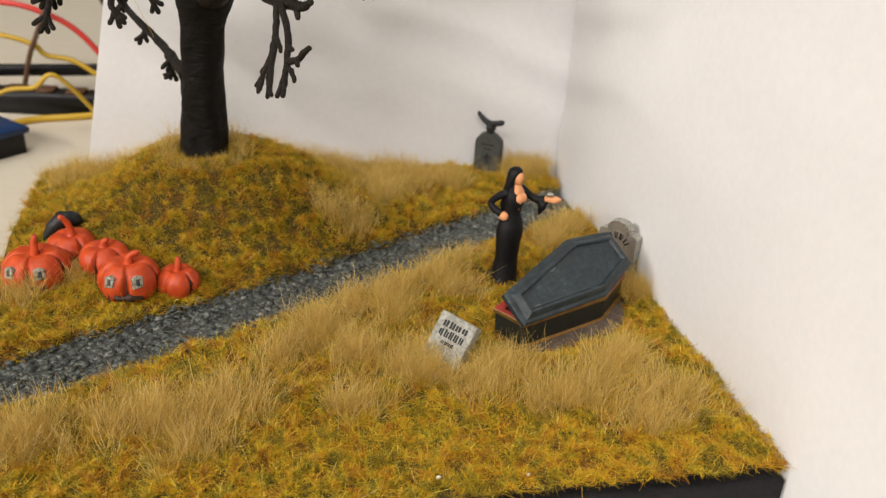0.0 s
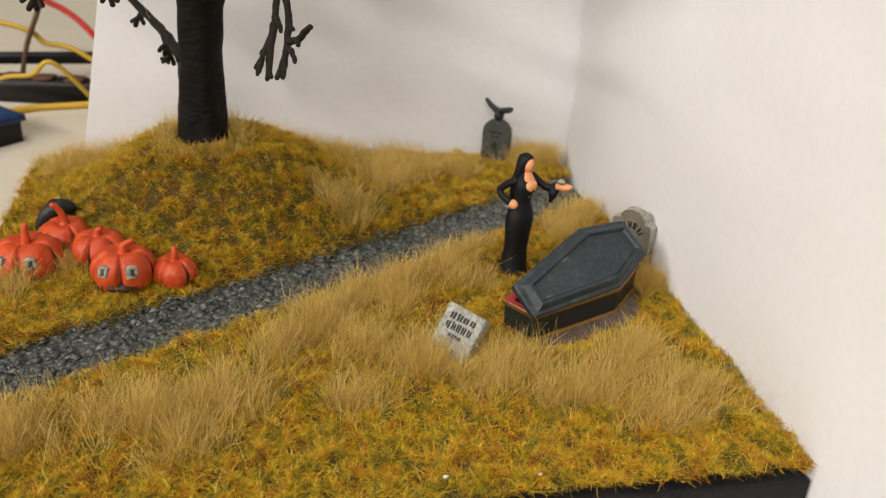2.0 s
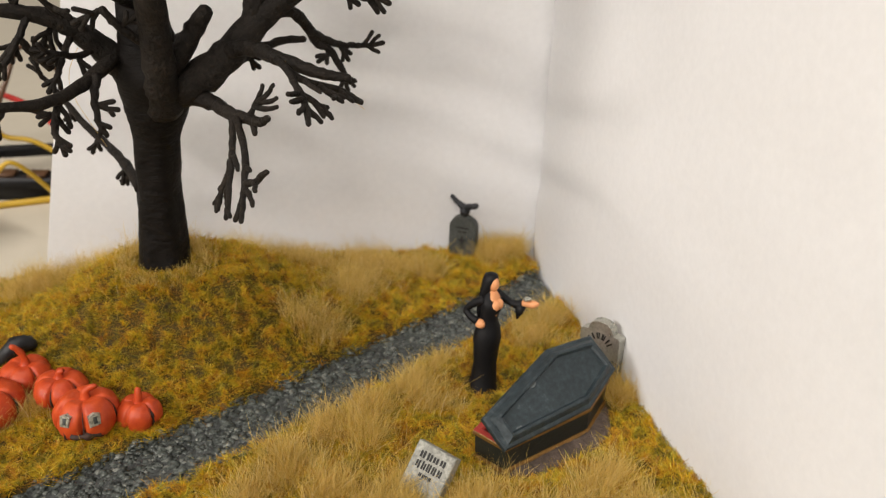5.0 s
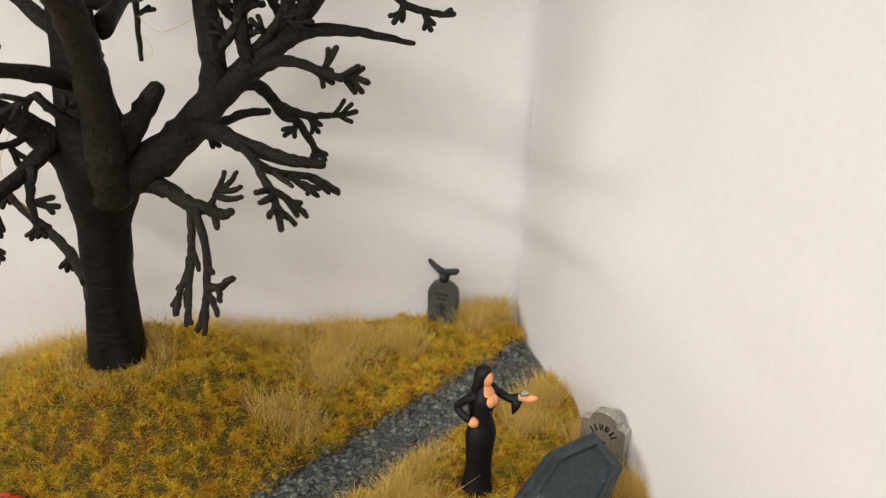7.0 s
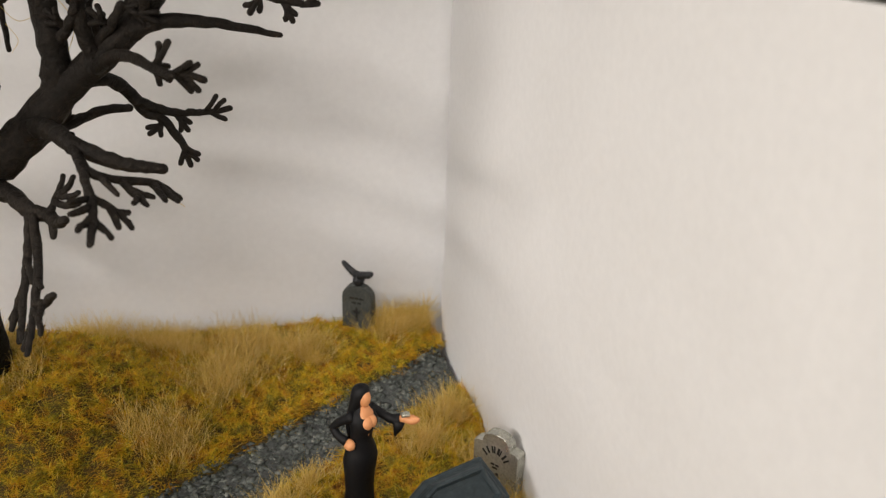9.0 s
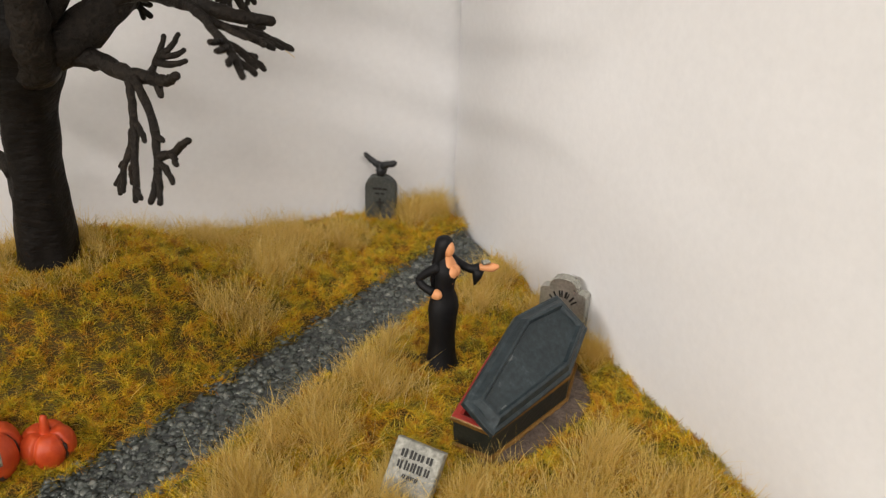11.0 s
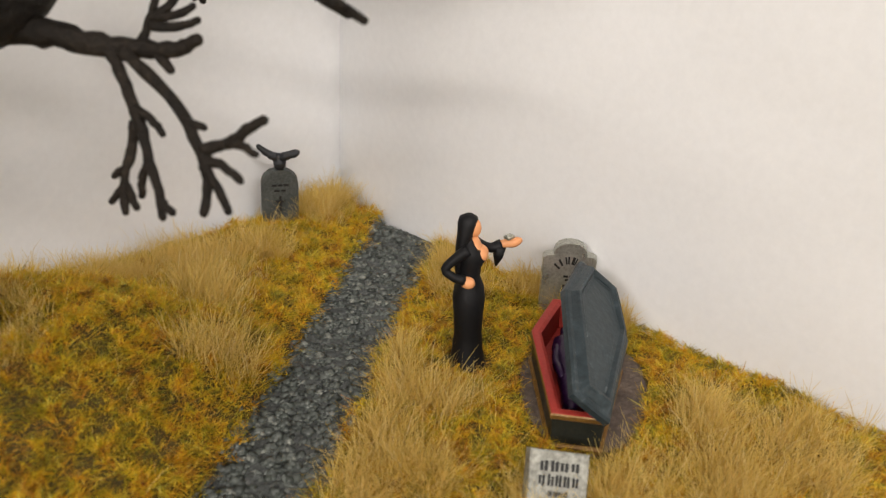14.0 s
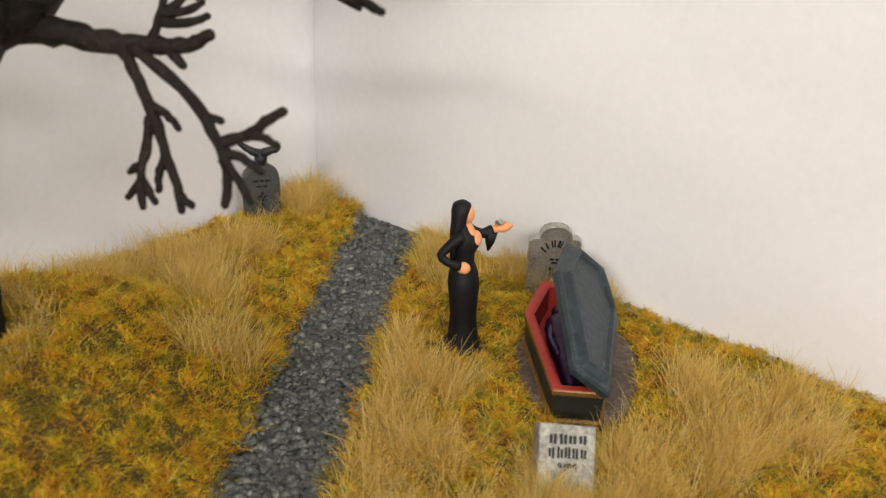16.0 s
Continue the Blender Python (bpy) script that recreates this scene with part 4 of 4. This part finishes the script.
circuit = thing("circuit_board", (-113.1, 46.7, -12), "blue circuit board with black connector on the table", "circuit board", turn=44)
bm = bmesh.new()
box(bm, -46, 0.8, -1, 15, 5.2, 6.6, 0.2)
part("board", bm, PCB, circuit)
bm = bmesh.new()
box(bm, -44, 0, 0, 9, 0, 5.2, 0.4)
part("connector", bm, PLASTIC, circuit)
for i in range(7):
    bm = bmesh.new()
    blob(bm, (-2 - 5.2 * i, 11.5, 6.8), (0.9, 0.9, 0.6), 6, 8)
    part("solder_point", bm, CHIP, circuit)

strip = thing("terminal_strip", (-105.6, 90, -12), "long black terminal strip raised behind the circuit board", "connector", turn=2)
bm = bmesh.new()
box(bm, -80, 32, -1.3, 1.3, 7.0, 9.7, 0.4)
part("bar", bm, PLASTIC, strip)
for x in (-70, 28):
    bm = bmesh.new()
    box(bm, x - 1.3, x + 1.3, -1.2, 1.2, 0, 7.0)
    part("post", bm, PLASTIC, strip)
module = thing("dark_module", (-106.3, 73.6, -12), "low dark electronics module lying on the table", "electronics", turn=-11)
bm = bmesh.new()
box(bm, -62, 10, 0, 7, 0, 5.6, 0.8)
part("housing", bm, PLASTIC, module)
for i in range(8):
    bm = bmesh.new()
    box(bm, -58 + 8 * i, -53.4 + 8 * i, 1.4, 5.6, 5.6, 6.6, 0.2)
    part("chip", bm, BROWN, module, "small brown component")
LOOSE = "yellow insulated wire looping over the table"
wire("yellow_wire", [(-160, 96, -6.2), (-138, 90, 7), (-125.4, 88, 6.4), (-117.2, 88, 3.9), (-113.9, 88, 0.9), (-106.1, 88, -1.2), (-92, 86, -6.2)], 0.7, YELLOW, LOOSE)
wire("yellow_wire", [(-134, 60, -6.2), (-120.3, 60, -1.3), (-112.4, 60, 0.1), (-106.8, 60, 3), (-97, 66, -6.2)], 0.6, YELLOW, LOOSE)
wire("yellow_wire", [(-124, 62, -6.2), (-115.6, 68.6, -6.2), (-106.2, 70.8, -6.2), (-92, 74, -6.2)], 0.9, YELLOW, LOOSE)
wire("red_wire", [(-160, 100, -6), (-140, 92, 13.4), (-124.3, 90, 14.6), (-114, 90, 12.1), (-104.2, 90, 5.7), (-92, 90, -6)], 0.8, RED, "red insulated wire behind the circuit board")
wire("brown_wire", [(-121, 85, -6), (-118.2, 86, 0.4), (-115, 86, 8), (-111.8, 87, 15.5), (-107, 92, 24), (-100, 104, 12), (-95, 112, -6)], 0.7, BROWN, "brown insulated wire standing over the strip")

# ---- gravel, turf and dry tufts ----


def scatter_mesh(name, verts, faces, mat, label, category):
    data = bpy.data.meshes.new(name)
    data.vertices.add(len(verts))
    data.vertices.foreach_set("co", (verts * MM).astype(np.float32).ravel())
    per = faces.shape[1]
    data.loops.add(faces.size)
    data.loops.foreach_set("vertex_index", faces.astype(np.int32).ravel())
    data.polygons.add(len(faces))
    data.polygons.foreach_set("loop_start", np.arange(len(faces), dtype=np.int32) * per)
    data.update(calc_edges=True)
    data.materials.append(mat)
    return tagged(new(name, data), label, category, kind="stuff")


def fibres(name, roots, ways, lengths, widths, droop, mat, label, gen, fine=True):
    """Bent flat fibres: three quads each, narrowing to the tip."""
    n = len(roots)
    turn = gen.uniform(0, math.pi, n)
    side = np.stack([np.cos(turn), np.sin(turn), np.zeros(n)], -1) * widths[:, None] / 2
    bend = gen.normal(0, 1, (n, 3)) * [1, 1, 0.2] * droop[:, None]
    rows = []
    steps = ((0, 1.0), (0.4, 0.95), (0.75, 0.75), (1.0, 0.25)) if fine else ((0, 1.0), (0.5, 0.95), (1.0, 0.35))
    for u, w in steps:
        mid = roots + ways * (lengths * u)[:, None] + bend * (lengths * u * u)[:, None]
        rows += [mid - side * w, mid + side * w]
    verts = np.stack(rows, 1).reshape(-1, 3)
    quad = np.array([[0, 1, 3, 2], [2, 3, 5, 4], [4, 5, 7, 6]])[: len(steps) - 1]
    faces = (np.arange(n)[:, None, None] * 2 * len(steps) + quad).reshape(-1, 4)
    return scatter_mesh(name, verts, faces, mat, label, "grass")


gen = np.random.default_rng(11)


def off_grave(x, y):
    c, s = math.cos(math.radians(AXIS)), math.sin(math.radians(AXIS))
    u, v = (x + 15.5) * c + (y + 61.5) * s, -(x + 15.5) * s + (y + 61.5) * c + 0.5
    return (u / 13.3) ** 2 + (v / 7.6) ** 2 + 0.12 * np.sin(3 * np.arctan2(v, u) + 1) + 0.08 * np.sin(7 * np.arctan2(v, u)) > 1


def ripple(x, y, waves, seed):
    """Uneven waves of the given lengths in mm, about -1 to 1."""
    pick = np.random.default_rng(seed)
    out = np.zeros(len(x))
    for w in waves:
        for _ in range(3):
            a, p = pick.uniform(0, 6.28, 2)
            out += np.sin((x * np.cos(a) + y * np.sin(a)) * 6.28 / w + p + 1.5 * np.sin(x * 0.9 + y * 0.7 + p))
    return out / (1.3 * len(waves))


n = 800000
x, y = gen.uniform(-99.5, 0.7, n), gen.uniform(-99.5, 0, n)
edge = way_distance(x, y) + 0.5 * np.sin(x * 0.6) + 0.35 * np.sin(y * 1.1 + x * 0.4) + gen.normal(0, 0.35, n)
keep = (edge > 5.5) & off_grave(x, y) & (ripple(x, y, (2.1, 3.0, 4.7), 3) > gen.uniform(-3.2, -0.5, n)) & (np.hypot(x + 21.2, y + 49.1) > 3.0) & (np.hypot(x + 68.7, y + 24.2) > 4.2)
x, y = x[keep], y[keep]
n = len(x)

lump = ripple(x, y, (2.1, 3.0, 4.7), 3)
ways = gen.normal(0, 0.55, (n, 3)) * [1, 1, 0.35] + [0, 0, 0.55]
ways += np.stack([0.55 * ripple(x, y, (2.6, 4.1), 5), 0.55 * ripple(x, y, (2.6, 4.1), 6), 0.1 * lump], -1)
ways /= np.linalg.norm(ways, axis=1)[:, None]
fibres("turf", np.stack([x, y, land(x, y) - 0.08 + 0.75 * np.clip(lump, -0.2, 1)], -1), ways, gen.uniform(0.4, 1.0, n) * (1 + 0.35 * lump.clip(-1, 1)), gen.uniform(0.05, 0.105, n), np.full(n, 0.85), TURF, "short mixed green and ochre turf fibres covering the ground", gen, False)

TUFTS = [(-44.6, -33.5, 4.6), (-47, -57, 4), (-40, -53, 4), (-33, -48, 3.5), (-27, -43, 3), (-65, -80, 5), (-76, -82, 5.5), (-87, -84, 5), (-96, -87, 4), (-43, -74, 4.5), (-37, -70, 3),
         (-18, -82, 5), (-8, -85, 4.5), (-12, -76, 4), (-3, -4, 5), (-33, -8, 6), (-23, -11, 5), (-45, -8, 5), (-31, -53, 4), (-41, -60, 4), (-5, -32, 4), (-10, -38, 3.5), (-0.5, -46, 3), (0, -55.5, 2.8),
         (-94, -49, 4), (-39.5, -77, 2.6), (-36, -78.5, 2.6), (-1.0, -51, 3.4), (-1.0, -57, 3.2), (-2.5, -44, 3)]
MORE = [(-92, -8, 6), (-82, -5, 5), (-55, -5, 5), (-87, -46, 2.5), (-8, -5, 4), (-36, -16, 4), (-52, -63, 3.6), (-50, -82, 3.5), (-28, -76, 3.5), (-58, -70, 3.5), (-14, -89, 4), (-24, -84, 3.6), (-48, -71, 4), (-32, -80, 3.6), (-53, -66, 3.4), (-70, -86, 4.5), (-38, -21, 4), (-40, -75.5, 2.2)]
px, py, pl = [], [], []
for cx, cy, r in TUFTS + MORE:
    k = int(60 * r * r) + 160
    bunch = gen.normal(0, r * 0.52, (max(6, k // 22), 2))
    own = bunch[gen.integers(0, len(bunch), k)]
    px.append(cx + own[:, 0] + gen.normal(0, 0.4, k))
    py.append(cy + own[:, 1] + gen.normal(0, 0.4, k))
    pl.append(gen.uniform(2.3, 5.2, k) * (0.8 if r < 3.2 else 1))
# a thin collar of straw round the trunk's foot
a, d = gen.uniform(0, 6.28, 2400), gen.normal(6.4, 1.0, 2400)
px.append(-68.7 + d * np.cos(a))
py.append(-24.2 + d * np.sin(a))
pl.append(gen.uniform(1.0, 2.8, 2400) * (1.35 + 0.65 * np.sin(a)))
# stray single stalks
px.append(gen.uniform(-99, 0, 900))
py.append(gen.uniform(-99, 0, 900))
pl.append(gen.uniform(1.6, 4.0, 900))
x, y, long = np.concatenate(px), np.concatenate(py), np.concatenate(pl)
keep = (way_distance(x, y) > 6.8) & off_grave(x, y) & (x < 0.9) & (x > -99.5) & (y > -99.5) & (y < 0) & (np.hypot(x + 68.7, y + 24.2) > 4.4) & (np.hypot(x + 21.4, y + 50) > 4.0)
x, y, long = x[keep], y[keep], long[keep]
n = len(x)
ways = gen.normal(0, 0.42, (n, 3)) * [1, 1, 0] + np.stack([0.28 * ripple(x, y, (5.0, 9.0), 21), 0.28 * ripple(x, y, (5.0, 9.0), 22), np.ones(n)], -1)
ways /= np.linalg.norm(ways, axis=1)[:, None]
fibres("dry_grass", np.stack([x, y, land(np.minimum(x, 0), y) - 0.1], -1), ways, long, gen.uniform(0.038, 0.072, n), np.full(n, 0.28), STRAW, "tufts of long pale straw-coloured grass fibres", gen)

# gravel chips on the path
n = 12000
x, y = gen.uniform(-99, 0, n * 6), gen.uniform(-82, -12, n * 6)
keep = way_distance(x, y) < 5.65 + gen.normal(0, 0.3, n * 6)
x, y = x[keep][:n], y[keep][:n]
n = len(x)
shape = np.array([(1, 0, 0), (-1, 0, 0), (0, 1, 0), (0, -1, 0), (0, 0, 1), (0, 0, -1)], float)
tri = np.array([(0, 2, 4), (2, 1, 4), (1, 3, 4), (3, 0, 4), (2, 0, 5), (1, 2, 5), (3, 1, 5), (0, 3, 5)])
chips = shape[None] * gen.uniform(0.5, 1.0, (n, 1, 3)) * gen.choice([0.3, 0.5, 0.7, 1.0], (n, 1, 1)) * [1, 1, 0.36] + gen.normal(0, 0.06, (n, 6, 3))
a = gen.uniform(0, 6.28, n)
c, s = np.cos(a)[:, None], np.sin(a)[:, None]
chips = np.stack([chips[..., 0] * c - chips[..., 1] * s, chips[..., 0] * s + chips[..., 1] * c, chips[..., 2]], -1)
chips += np.stack([x, y, land(x, y) + 0.13 + 0.2 * ripple(x, y, (1.7, 3.1), 31)], -1)[:, None]
scatter_mesh("path_gravel", chips.reshape(-1, 3), (np.arange(n)[:, None, None] * 6 + tri).reshape(-1, 3), STONE_GRIT, "dark grey painted gravel of the winding path", "gravel")
# the path's bed, a strip that follows its middle line
bm = bmesh.new()
mids = smooth_line([(px_, py_, 0) for px_, py_ in WAY[:-1]] + [(0.0, -18.2, 0)], 14)
mids = [p for p in mids if p.x > -99.5]
rows = []
for i, p in enumerate(mids):
    ahead = (mids[min(i + 1, len(mids) - 1)] - mids[max(i - 1, 0)]).normalized()
    side = Vector((-ahead.y, ahead.x, 0))
    rows.append([bm.verts.new((*(p + side * w).xy, 0.22 + 0.14 * noise.noise(Vector((p.x * 0.9, p.y * 0.9 + w, 0))))) for w in np.linspace(-6, 6, 16)])
for a, b in zip(rows, rows[1:]):
    for i in range(15):
        bm.faces.new((a[i], a[i + 1], b[i + 1], b[i]))
for v in bm.verts:
    v.co.x = min(v.co.x, 0.3)
tagged(part("path", bm, PATH_GREY), "dark grey painted path bed winding across the grass", "path", kind="structure")

for x, y, r in ((-31.5, -97.6, 0.26), (-42, -97.4, 0.3)):
    crumb = thing("crumb", (x, y, height(x, y) + 1.0), "tiny pale crumb caught in the turf", "crumb", "crumbs")
    bm = bmesh.new()
    blob(bm, (0, 0, 0), (r, r * 0.6, r * 0.8), 6, 8, lambda a, h: 1 + 0.25 * math.sin(3 * a + x))
    part("crumb_mesh", bm, TABLE, crumb)
